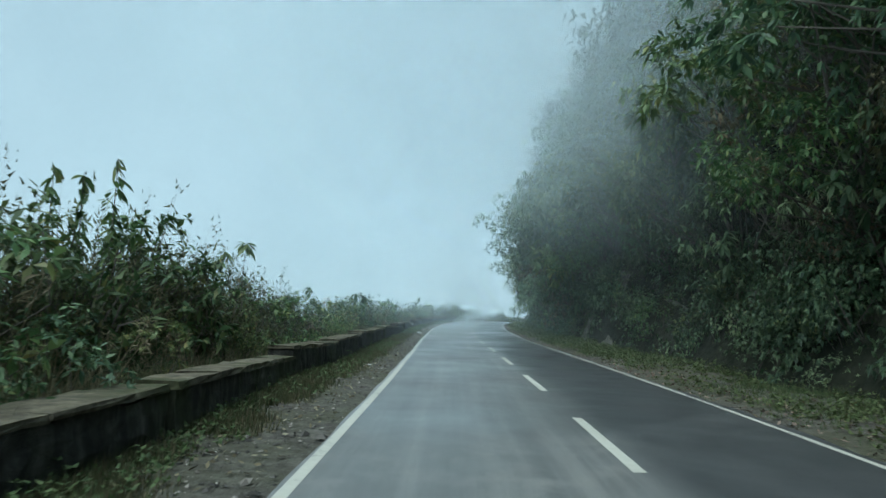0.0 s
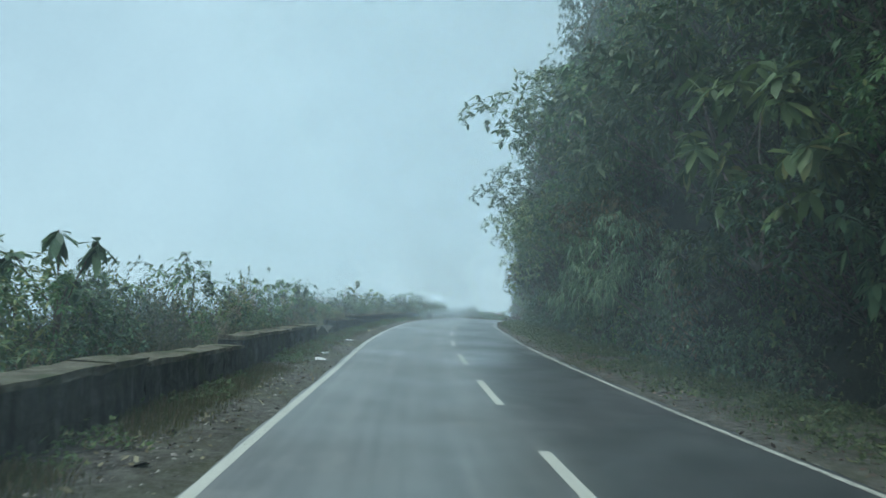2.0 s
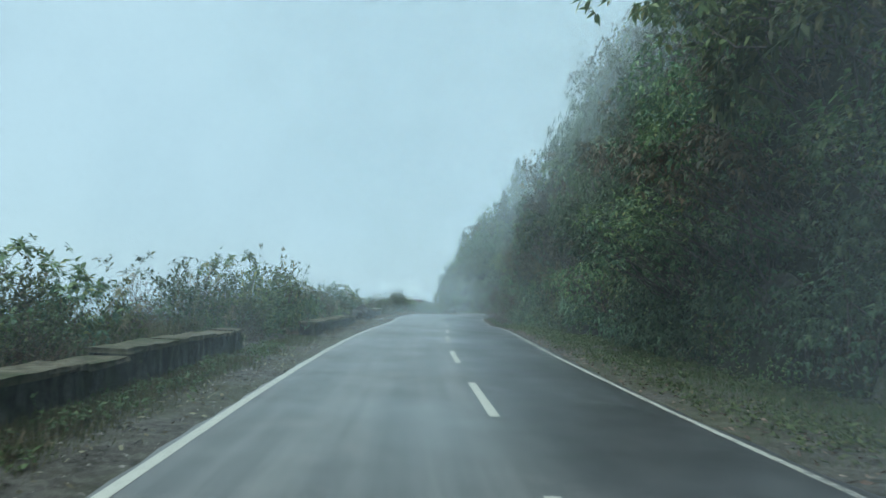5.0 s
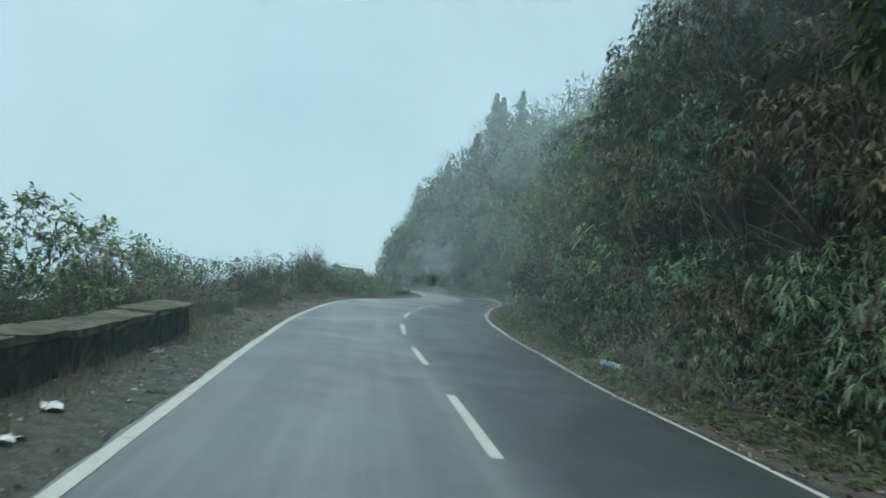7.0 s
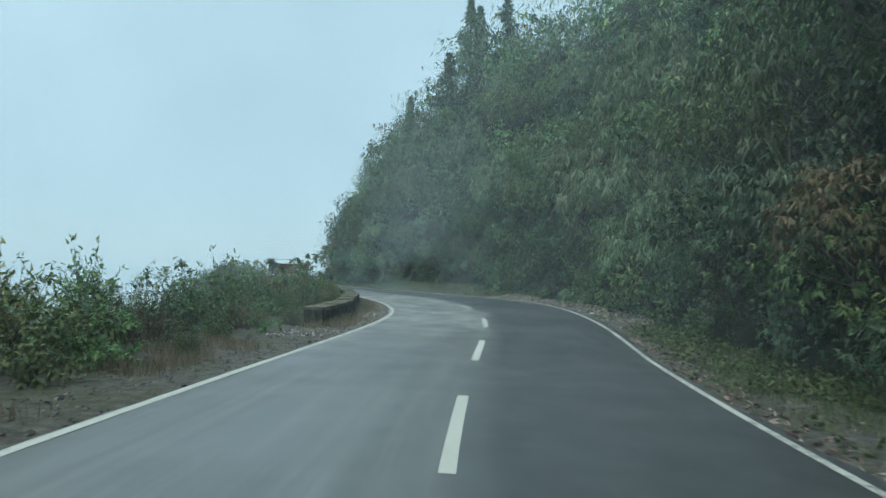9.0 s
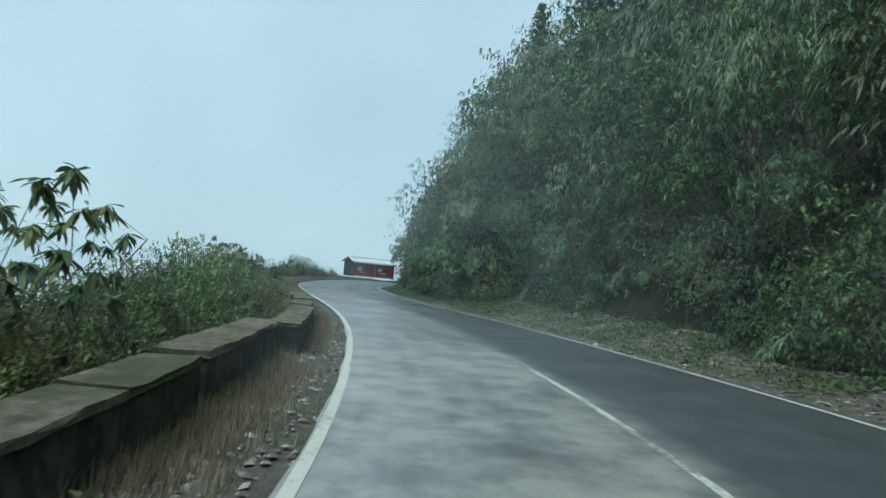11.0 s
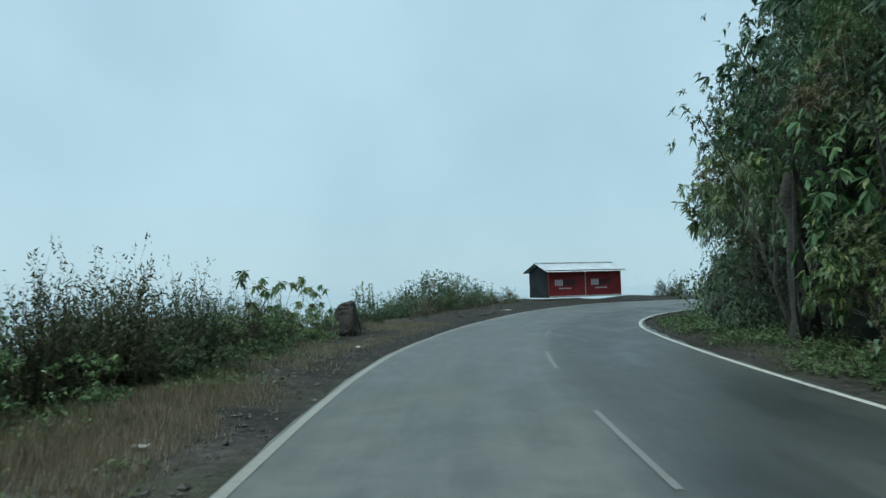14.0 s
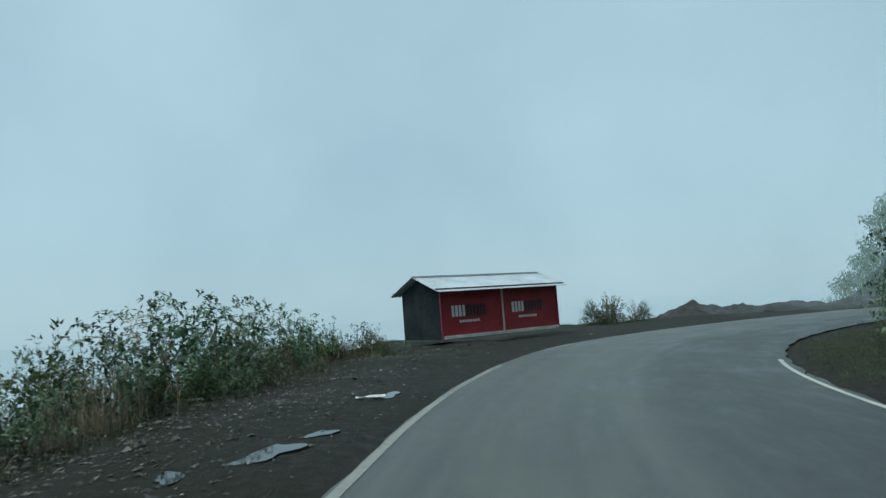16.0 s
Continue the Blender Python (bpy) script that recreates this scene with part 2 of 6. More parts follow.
def soil_surface():
    """Damp stony soil: broad wet patches, pebbles and crumbs."""
    m, nodes, links, p = shader("shoulder_soil")
    at = nodes.new("ShaderNodeTexCoord").outputs["Object"]
    broad, mid, fine = noise_of(nodes, links, at, 0.5, 4), noise_of(nodes, links, at, 5, 7, 0.7), noise_of(nodes, links, at, 38, 6, 0.75)
    cells = nodes.new("ShaderNodeTexVoronoi")
    cells.inputs["Scale"].default_value = 17
    links.new(at, cells.inputs["Vector"])
    col = ramp_of(nodes, links, mid, [(0.32, (0.042, 0.041, 0.036)), (0.5, (0.10, 0.096, 0.084)), (0.7, (0.18, 0.172, 0.152))])
    col = mixed(nodes, links, ramp_of(nodes, links, broad, [(0.42, (0, 0, 0)), (0.6, (0.55, 0.55, 0.55))]), col, (0.075, 0.085, 0.045))
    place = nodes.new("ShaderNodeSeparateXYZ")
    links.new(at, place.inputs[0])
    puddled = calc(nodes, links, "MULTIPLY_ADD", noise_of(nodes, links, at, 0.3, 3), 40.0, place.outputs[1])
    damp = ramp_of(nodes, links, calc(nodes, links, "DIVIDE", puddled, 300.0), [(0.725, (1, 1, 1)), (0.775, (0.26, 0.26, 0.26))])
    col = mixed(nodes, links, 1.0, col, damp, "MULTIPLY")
    pebble = ramp_of(nodes, links, cells.outputs["Distance"], [(0.16, (1, 1, 1)), (0.30, (0, 0, 0))])
    few = ramp_of(nodes, links, cells.outputs["Color"], [(0.55, (0, 0, 0)), (0.62, (0.7, 0.7, 0.7))])
    spots = calc(nodes, links, "MULTIPLY", pebble, few)
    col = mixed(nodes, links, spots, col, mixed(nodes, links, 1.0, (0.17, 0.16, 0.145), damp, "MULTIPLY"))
    col = mixed(nodes, links, 0.55, col, ramp_of(nodes, links, fine, [(0.3, (0.2, 0.2, 0.2)), (0.7, (0.85, 0.85, 0.85))]), "OVERLAY")
    links.new(col, p.inputs["Base Color"])
    p.inputs["Roughness"].default_value = 0.8
    height = calc(nodes, links, "ADD", calc(nodes, links, "MULTIPLY_ADD", spots, 0.6, mid), calc(nodes, links, "MULTIPLY", fine, 0.5))
    bumped(nodes, links, p, height, 1.0, 0.05)
    return m


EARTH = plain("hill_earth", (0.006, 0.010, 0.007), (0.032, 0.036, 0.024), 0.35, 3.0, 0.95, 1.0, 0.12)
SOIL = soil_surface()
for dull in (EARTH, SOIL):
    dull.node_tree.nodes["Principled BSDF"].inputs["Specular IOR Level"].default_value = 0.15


def masonry(name, base, patches, moss, stain):
    """Weathered wall: blotched render, dark runs down the face, moss and pale lichen spots."""
    m, nodes, links, p = shader(name)
    at = nodes.new("ShaderNodeTexCoord").outputs["Object"]
    broad, mid, fine = noise_of(nodes, links, at, 0.9, 5, 0.65), noise_of(nodes, links, at, 4.5, 7, 0.7), noise_of(nodes, links, at, 26, 8, 0.75)
    col = ramp_of(nodes, links, mid, [(0.34, base), (0.66, patches)])
    squeeze = nodes.new("ShaderNodeMapping")
    squeeze.inputs["Scale"].default_value = (5, 5, 0.5)
    links.new(at, squeeze.inputs["Vector"])
    runs = noise_of(nodes, links, squeeze.outputs[0], 1.0, 6, 0.7)
    col = mixed(nodes, links, ramp_of(nodes, links, runs, [(0.42, (stain,) * 3), (0.62, (0, 0, 0))]), col, (0.012, 0.013, 0.012))
    col = mixed(nodes, links, ramp_of(nodes, links, broad, [(0.48, (0, 0, 0)), (0.62, (moss,) * 3)]), col, (0.045, 0.058, 0.022))
    col = mixed(nodes, links, ramp_of(nodes, links, fine, [(0.62, (0, 0, 0)), (0.72, (0.6, 0.6, 0.6))]), col, tuple(c * 1.5 for c in patches))
    links.new(col, p.inputs["Base Color"])
    p.inputs["Roughness"].default_value = 0.9
    p.inputs["Specular IOR Level"].default_value = 0.25
    bumped(nodes, links, p, calc(nodes, links, "MULTIPLY_ADD", fine, 0.5, mid), 1.0, 0.04)
    return m


WALLSTONE = masonry("stained_masonry", (0.036, 0.037, 0.034), (0.13, 0.13, 0.115), 0.5, 0.75)
COPING = masonry("lichened_coping", (0.075, 0.068, 0.048), (0.24, 0.215, 0.155), 0.75, 0.4)
MOUND = plain("dark_spoil", (0.018, 0.018, 0.018), (0.06, 0.06, 0.056), 1.2, 9, 0.95, 1.0, 0.05)


def road_surface():
    m, nodes, links, p = shader("worn_wet_asphalt")
    uv = nodes.new("ShaderNodeTexCoord").outputs["UV"]
    sep = nodes.new("ShaderNodeSeparateXYZ")
    links.new(uv, sep.inputs[0])
    side, down = sep.outputs[0], sep.outputs[1]
    # stretched coordinates for the streaks that wheels leave
    comb = nodes.new("ShaderNodeCombineXYZ")
    links.new(calc(nodes, links, "MULTIPLY", side, 1.6), comb.inputs[0])
    links.new(calc(nodes, links, "MULTIPLY", down, 0.045), comb.inputs[1])
    streak = noise_of(nodes, links, comb.outputs[0], 1.6, 6, 0.62)
    broad = noise_of(nodes, links, uv, 0.22, 4)
    patch = noise_of(nodes, links, uv, 1.1, 6, 0.7)
    grain = noise_of(nodes, links, uv, 90, 3, 0.7)
    wobble = calc(nodes, links, "MULTIPLY_ADD", noise_of(nodes, links, uv, 0.35, 5, 0.65), 0.7, -0.35)
    seam = calc(nodes, links, "ADD", side, wobble)
    lane = calc(nodes, links, "MULTIPLY_ADD", seam, 1.6, 0.75, clamp=True)
    worn = ramp_of(nodes, links, streak, [(0.30, (0.08, 0.085, 0.085)), (0.5, (0.115, 0.12, 0.12)), (0.68, (0.165, 0.17, 0.165))])
    fresh = ramp_of(nodes, links, patch, [(0.3, (0.04, 0.044, 0.047)), (0.7, (0.07, 0.075, 0.078))])
    col = mixed(nodes, links, lane, fresh, worn)
    dusty = calc(nodes, links, "MULTIPLY", ramp_of(nodes, links, patch, [(0.5, (0, 0, 0)), (0.72, (1, 1, 1))]), ramp_of(nodes, links, broad, [(0.45, (0, 0, 0)), (0.62, (0.55, 0.55, 0.55))]))
    dusty = calc(nodes, links, "MULTIPLY", dusty, calc(nodes, links, "MULTIPLY_ADD", lane, 0.9, 0.1))
    col = mixed(nodes, links, dusty, col, (0.26, 0.255, 0.235))
    # stripped, stony stretches
    stony = ramp_of(nodes, links, calc(nodes, links, "DIVIDE", down, 300.0), [(0.48, (0, 0, 0)), (0.51, (1, 1, 1)), (0.58, (1, 1, 1)), (0.61, (0.15, 0.15, 0.15)), (0.70, (0.8, 0.8, 0.8)), (0.74, (0, 0, 0))])
    stony = calc(nodes, links, "MULTIPLY", calc(nodes, links, "MULTIPLY", stony, lane), ramp_of(nodes, links, patch, [(0.40, (0, 0, 0)), (0.60, (0.75, 0.75, 0.75))]))
    col = mixed(nodes, links, stony, col, (0.30, 0.295, 0.27))
    # the bend is darker and blotched
    drawn = nodes.new("ShaderNodeCombineXYZ")
    links.new(side, drawn.inputs[0])
    links.new(calc(nodes, links, "MULTIPLY", down, 0.3), drawn.inputs[1])
    blot = noise_of(nodes, links, drawn.outputs[0], 0.85, 9, 0.72)
    dark_bend = ramp_of(nodes, links, calc(nodes, links, "DIVIDE", down, 300.0), [(0.63, (0, 0, 0)), (0.70, (0.8, 0.8, 0.8))])
    col = mixed(nodes, links, dark_bend, col, ramp_of(nodes, links, calc(nodes, links, "MULTIPLY_ADD", blot, 0.75, calc(nodes, links, "MULTIPLY_ADD", streak, 0.15, calc(nodes, links, "MULTIPLY", lane, 0.1))), [(0.38, (0.016, 0.019, 0.016)), (0.50, (0.036, 0.041, 0.035)), (0.64, (0.075, 0.083, 0.069))]))
    col = mixed(nodes, links, 0.5, col, ramp_of(nodes, links, grain, [(0.25, (0.25, 0.25, 0.25)), (0.75, (0.85, 0.85, 0.85))]), "OVERLAY")
    links.new(col, p.inputs["Base Color"])
    wet = ramp_of(nodes, links, broad, [(0.35, (0.30, 0.30, 0.30)), (0.65, (0.52, 0.52, 0.52))])
    wet = mixed(nodes, links, dark_bend, wet, ramp_of(nodes, links, blot, [(0.38, (0.40, 0.40, 0.40)), (0.6, (0.64, 0.64, 0.64))]))
    links.new(wet, p.inputs["Roughness"])
    bumped(nodes, links, p, grain, 0.35, 0.006)
    return m


def paint_surface(name, worn, clean=1.0):
    m, nodes, links, p = shader(name)
    at = nodes.new("ShaderNodeTexCoord").outputs["Object"]
    chips = noise_of(nodes, links, at, 9, 8, 0.75)
    broad = noise_of(nodes, links, at, 0.4, 3)
    fac = calc(nodes, links, "MULTIPLY_ADD", broad, 0.45, calc(nodes, links, "MULTIPLY", chips, 0.6))
    col = ramp_of(nodes, links, fac, [(worn - 0.05, (0.16, 0.16, 0.155)), (worn + 0.05, (0.42 * clean, 0.425 * clean, 0.375 * clean)), (0.85, (0.55 * clean, 0.55 * clean, 0.49 * clean))])
    links.new(col, p.inputs["Base Color"])
    p.inputs["Roughness"].default_value = 0.6
    bumped(nodes, links, p, chips, 0.3, 0.004)
    return m


ASPHALT = road_surface()
LINE = paint_surface("worn_white_paint", 0.40)
THIN = paint_surface("thin_worn_white_paint", 0.46)


# ---------------------------------------------------------------- building blocks
def mesh_of(name, verts, faces, material, smooth=False):
    me = bpy.data.meshes.new(name)
    me.from_pydata([tuple(v) for v in verts], [], [tuple(q) for q in faces])
    me.materials.append(material)
    if smooth:
        me.polygons.foreach_set("use_smooth", [True] * len(me.polygons))
    me.update()
    return me


def quads(name, verts, material, k=4):
    """Loose faces of k corners, corners after one another."""
    verts = np.asarray(verts, np.float32).reshape(-1, 3)
    n = len(verts) // k
    me = bpy.data.meshes.new(name)
    me.vertices.add(len(verts))
    me.vertices.foreach_set("co", verts.ravel())
    me.loops.add(k * n)
    me.loops.foreach_set("vertex_index", np.arange(k * n, dtype=np.int32))
    me.polygons.add(n)
    me.polygons.foreach_set("loop_start", np.arange(0, k * n, k, dtype=np.int32))
    me.polygons.foreach_set("loop_total", np.full(n, k, np.int32))
    me.materials.append(material)
    me.update(calc_edges=True)
    return me


def thing(name, me=None, label="", category="", group="", kind="", at=None):
    ob = new(name, me)
    if at is not None:
        ob.matrix_basis = at
    return tagged(ob, label, category, group, kind)


def part(name, bm, material, parent, label=""):
    """One mesh under a thing; bm is a bmesh or a finished mesh."""
    if isinstance(bm, bmesh.types.BMesh):
        me = bpy.data.meshes.new(name)
        bm.to_mesh(me)
        bm.free()
        me.materials.append(material)
    else:
        me = bm
    ob = new(name, me)
    ob.parent = parent
    return tagged(ob, label)


def box(size, at=(0, 0, 0), bevel=0.0, turn=(0, 0, 0), bm=None):
    made = bmesh.new()
    bmesh.ops.create_cube(made, size=1, matrix=Matrix.Translation(at) @ Euler([radians(a) for a in turn]).to_matrix().to_4x4() @ Matrix.Diagonal((*size, 1)))
    if bevel:
        bmesh.ops.bevel(made, geom=made.edges[:], offset=bevel, segments=2, affect="EDGES", profile=0.6)
    if bm is None:
        return made
    me = bpy.data.meshes.new("piece")
    made.to_mesh(me)
    made.free()
    bm.from_mesh(me)
    bpy.data.meshes.remove(me)
    return bm


def ribbon(name, s0, s1, step, offsets, lift, material, thick=0.0):
    """A strip of mesh along the road: offsets(s) gives the two or more offsets to the left, lift(s, l) its height over the road."""
    rows = np.arange(s0, s1 + step * 0.5, step)
    verts, uvs, faces = [], [], []
    n = 0
    for s in rows:
        ls = offsets(s)
        n = len(ls)
        for l in ls:
            x, y = plan(s, l)
            verts.append((x, y, f(RZ, s) + f(BANKS, s) * np.clip(l, -4.5, 4.5) + lift(s, l)))
            uvs.append((l, s))
    for i in range(len(rows) - 1):
        for j in range(n - 1):
            a = i * n + j
            faces.append((a, a + n, a + n + 1, a + 1))
    me = mesh_of(name, verts, faces, material, True)
    layer = me.uv_layers.new(name="along")
    index = np.empty(len(me.loops), np.int32)
    me.loops.foreach_get("vertex_index", index)
    layer.data.foreach_set("uv", np.asarray(uvs, np.float32)[index].ravel())
    return me


# ---------------------------------------------------------------- ground, valley cloud, road
def spread_out(lo, hi, step, far):
    mid = list(np.arange(lo, hi + 0.01, step))
    d, left, right = step, [], []
    while (left[-1] if left else lo) > -far:
        d *= 1.35
        left.append((left[-1] if left else lo) - d)
        right.append((right[-1] if right else hi) + d)
    return np.array(left[::-1] + mid + right)


gx, gy = spread_out(-34, 84, 1.1, 2500), spread_out(-30, 292, 1.1, 2500)
GX, GY = np.meshgrid(gx, gy)
GZ = land(GX, GY)
ny, nx = GX.shape
idx = np.arange(nx * ny).reshape(ny, nx)
cells = np.stack([idx[:-1, :-1], idx[:-1, 1:], idx[1:, 1:], idx[1:, :-1]], -1).reshape(-1, 4)
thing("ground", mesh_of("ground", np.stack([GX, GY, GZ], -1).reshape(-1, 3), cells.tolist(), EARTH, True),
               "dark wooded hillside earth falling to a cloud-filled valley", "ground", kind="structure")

road = thing("road", ribbon("road", -50, 320, 0.5, lambda s: np.linspace(-f(WR, s) - 0.16 - 0.04 * math.sin(s * 2.9) - 0.04 * math.sin(s * 0.37 + 1), f(WL, s) + 0.09 + 0.015 * math.sin(s * 1.9) + 0.015 * math.sin(s * 6.3) + 0.02 * math.sin(s * 0.21), 12),
             lambda s, l: 0.0, ASPHALT), "worn wet grey asphalt mountain road with a darker fresh lane", "road", kind="structure")


def shoulder(name, side, material, label):
    def offs(s):
        near = (f(WL, s) + 0.06) if side > 0 else -(f(WR, s) + 0.10)
        far = np.interp(s, EDGE_AT, EDGE) * 0.75 if side > 0 else -(np.interp(s, FOOT_AT, FOOT) + 0.4 + np.interp(s, [152, 162, 194, 202], [0, 1.5, 1.5, 0]))
        return np.linspace(near, far, 12)

    def lift(s, l):
        x, y = plan(s, l)
        base = f(RZ, s) + f(BANKS, s) * np.clip(l, -4.5, 4.5)
        edge = abs(l) - (f(WL, s) + 0.06 if side > 0 else f(WR, s) + 0.10)
        return land_at(x, y) - base + (0.035 if side > 0 else 0.06) - (0.03 if side > 0 else 0.055) * math.exp(-edge * 8)
    me = ribbon(name, -50, 318 if side > 0 else 262, 0.7, offs, lift, material)
    return thing(name, me, label, "roadside", kind="structure")


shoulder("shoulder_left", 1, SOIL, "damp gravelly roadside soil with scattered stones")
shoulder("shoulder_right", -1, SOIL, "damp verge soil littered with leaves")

MUDDY = paint_surface("muddy_white_paint", 0.46, 0.55)
for s0, s1, paint in ((-50, 200.0, LINE), (200.0, 239.2, MUDDY), (242.8, 245.4, MUDDY)):
    line = ribbon("edge_line_left", s0, s1, 0.4, lambda s: (f(WL, s) - 0.075, f(WL, s) + 0.045), lambda s, l: 0.005, paint)
    part("edge_line", line, paint, road, "muddy white edge line" if paint is MUDDY else "worn white edge line")
for s0, s1 in ((-50, 204.8), (206.4, 241.2)):
    line = ribbon("edge_line_right", s0, s1, 0.4, lambda s: (-f(WR, s) - 0.05, -f(WR, s) + 0.05), lambda s, l: 0.005, THIN)
    part("edge_line", line, THIN, road, "thin worn white edge line")
FADED = paint_surface("nearly_gone_white_paint", 0.68, 0.6)
for s in (200.2, 206.6, 213.0, 219.6):
    part("lane_dash", ribbon("lane_dash", s, s + 3.0, 0.4, lambda q: (-0.18, -0.11), lambda q, l: 0.005, FADED), FADED, road, "almost worn away paint")
SCUFFED = paint_surface("scuffed_white_paint", 0.53)
DASHES = [-14.5, -8.1] + [-1.9 + 6.42 * k for k in range(15)] + [93.5 + 6.45 * k for k in range(10)] + [159.6, 165.9]
for s in DASHES:
    paint, half, run = (SCUFFED, 0.05, 9.2) if s == 165.9 else (LINE, 0.07, 3.2)
    part("lane_dash", ribbon("lane_dash", s, s + run, 0.4, lambda q: (-half, half), lambda q, l: 0.005, paint), paint, road)


def cloud_surface():
    m, nodes, links, p = shader("valley_cloud")
    at = nodes.new("ShaderNodeTexCoord").outputs["Object"]
    n = noise_of(nodes, links, at, 0.004, 3)
    col = ramp_of(nodes, links, n, [(0.3, (0.385, 0.575, 0.66)), (0.7, (0.40, 0.595, 0.68))])
    # emission in the horizon sky's tone stands in for light on the fog
    e = nodes.new("ShaderNodeEmission")
    links.new(col, e.inputs["Color"])
    links.new(e.outputs[0], nodes["Material Output"].inputs["Surface"])
    return m


CLOUD = cloud_surface()
CX, CY = np.meshgrid(np.linspace(-2600, 2600, 90), np.linspace(-2400, 2900, 90))
CZ = -17 + 2.0 * ripple(CX, CY, 300, 21)
ci = np.arange(90 * 90).reshape(90, 90)
cc = np.stack([ci[:-1, :-1], ci[:-1, 1:], ci[1:, 1:], ci[1:, :-1]], -1).reshape(-1, 4)
thing("backdrop", mesh_of("backdrop", np.stack([CX, CY, CZ], -1).reshape(-1, 3), cc.tolist(), CLOUD, True),
      "glowing backdrop of white cloud filling the valley below", "cloud", kind="structure")


# ---------------------------------------------------------------- plants
def blades_at(rng, tips, axis, length, width, droop, up=0.15, long=0.3, whorl=8, corners=4):
    """Corners of leaves: from each twig tip a whorl of blades grows along its axis and droops."""
    p, axis = np.repeat(tips, whorl, 0), np.repeat(axis, whorl, 0)
    n = len(p)
    ring = np.cross(axis, rng.normal(size=(n, 3)))
    ring /= np.linalg.norm(ring, axis=1, keepdims=True) + 1e-6
    d = ring * 0.8 + axis * rng.uniform(0.1, 0.9, (n, 1))
    d[:, 2] += up - droop * rng.uniform(0.5, 1.3, n)
    d /= np.linalg.norm(d, axis=1, keepdims=True)
    p = p - axis * rng.uniform(0, 0.35, (n, 1)) * length
    side = np.cross(d, axis * 0.5 + np.array([0, 0, 1]) + rng.normal(size=(n, 3)) * 0.3)
    side /= np.linalg.norm(side, axis=1, keepdims=True) + 1e-6
    ln = length * (1 + long * rng.normal(size=(n, 1))).clip(0.45, 1.7)
    wd = width * ln / length / 2
    sag = np.zeros((n, 3))
    sag[:, 2] = -(min(droop, 1.0) * 0.30 * ln[:, 0])
    if corners == 3:
        low = p + d * ln * 0.15
        return np.stack([low + side * wd * 1.1, p + d * ln + sag, low - side * wd * 1.1], 1).reshape(-1, 3)
    if corners == 4:
        mid = p + d * ln * 0.5
        return np.stack([p, mid + side * wd, p + d * ln + sag, mid - side * wd], 1).reshape(-1, 3)
    a, b = p + d * ln * 0.32, p + d * ln * 0.72 + sag * 0.35
    return np.stack([p, a + side * wd, b + side * wd * 0.9, p + d * ln + sag, b - side * wd * 0.9, a - side * wd], 1).reshape(-1, 3)


def leaves(rng, n, clumps, spread, length, width, droop, outward, up=0.15, long=0.3, whorl=8, corners=4):
    """About n leaves on twig tips that lie about the clump centres."""
    tips = max(1, n // whorl)
    c = clumps[rng.randint(len(clumps), size=tips)]
    off = rng.normal(size=(tips, 3)).clip(-1.5, 1.5) * spread
    axis = off / (np.linalg.norm(off, axis=1, keepdims=True) + 1e-6) * 0.6 + outward * c / (np.linalg.norm(c, axis=1, keepdims=True) + 1e-6)
    axis[:, 2] += 0.35
    axis = axis + rng.normal(size=(tips, 3)) * 0.25
    axis /= np.linalg.norm(axis, axis=1, keepdims=True)
    return blades_at(rng, c + off, axis, length, width, droop, up, long, whorl, corners)


def tube(points, r0, r1, sides=5):
    """Verts and faces of a tapering stem through the points."""
    points = [Vector(p) for p in points]
    verts, faces = [], []
    for i, p in enumerate(points):
        d = (points[min(i + 1, len(points) - 1)] - points[max(i - 1, 0)]).normalized()
        a = d.orthogonal().normalized()
        b = d.cross(a)
        r = r0 + (r1 - r0) * i / (len(points) - 1)
        for k in range(sides):
            w = 2 * math.pi * k / sides
            verts.append(p + a * (r * math.cos(w)) + b * (r * math.sin(w)))
    for i in range(len(points) - 1):
        for k in range(sides):
            q = (k + 1) % sides
            faces.append((i * sides + k, i * sides + q, (i + 1) * sides + q, (i + 1) * sides + k))
    faces.append(tuple(range(sides))[::-1])
    faces.append(tuple(len(points) * sides - sides + k for k in range(sides)))
    return verts, faces


def limbs_mesh(rng, name, ends, r, material, bend=0.25, sides=4):
    """Bent limbs that fork from one root."""
    verts, faces = [], []
    for e in ends:
        b, e = Vector((0, 0, -0.5)), Vector(e)
        m1 = b.lerp(e, 0.35) + Vector(rng.normal(size=3) * bend)
        m2 = b.lerp(e, 0.7) + Vector(rng.normal(size=3) * bend)
        v, q = tube([b, m1, m2, e], r, r * 0.3, sides)
        if not verts:
            verts += v[:sides]
        start = len(verts) - sides
        q = [face for face in q if not all(i < sides for i in face)]
        faces += [tuple(i if i < sides else i + start for i in face) for face in q]
        verts += v[sides:]
    return mesh_of(name, verts, faces, material)


BLADES = {}


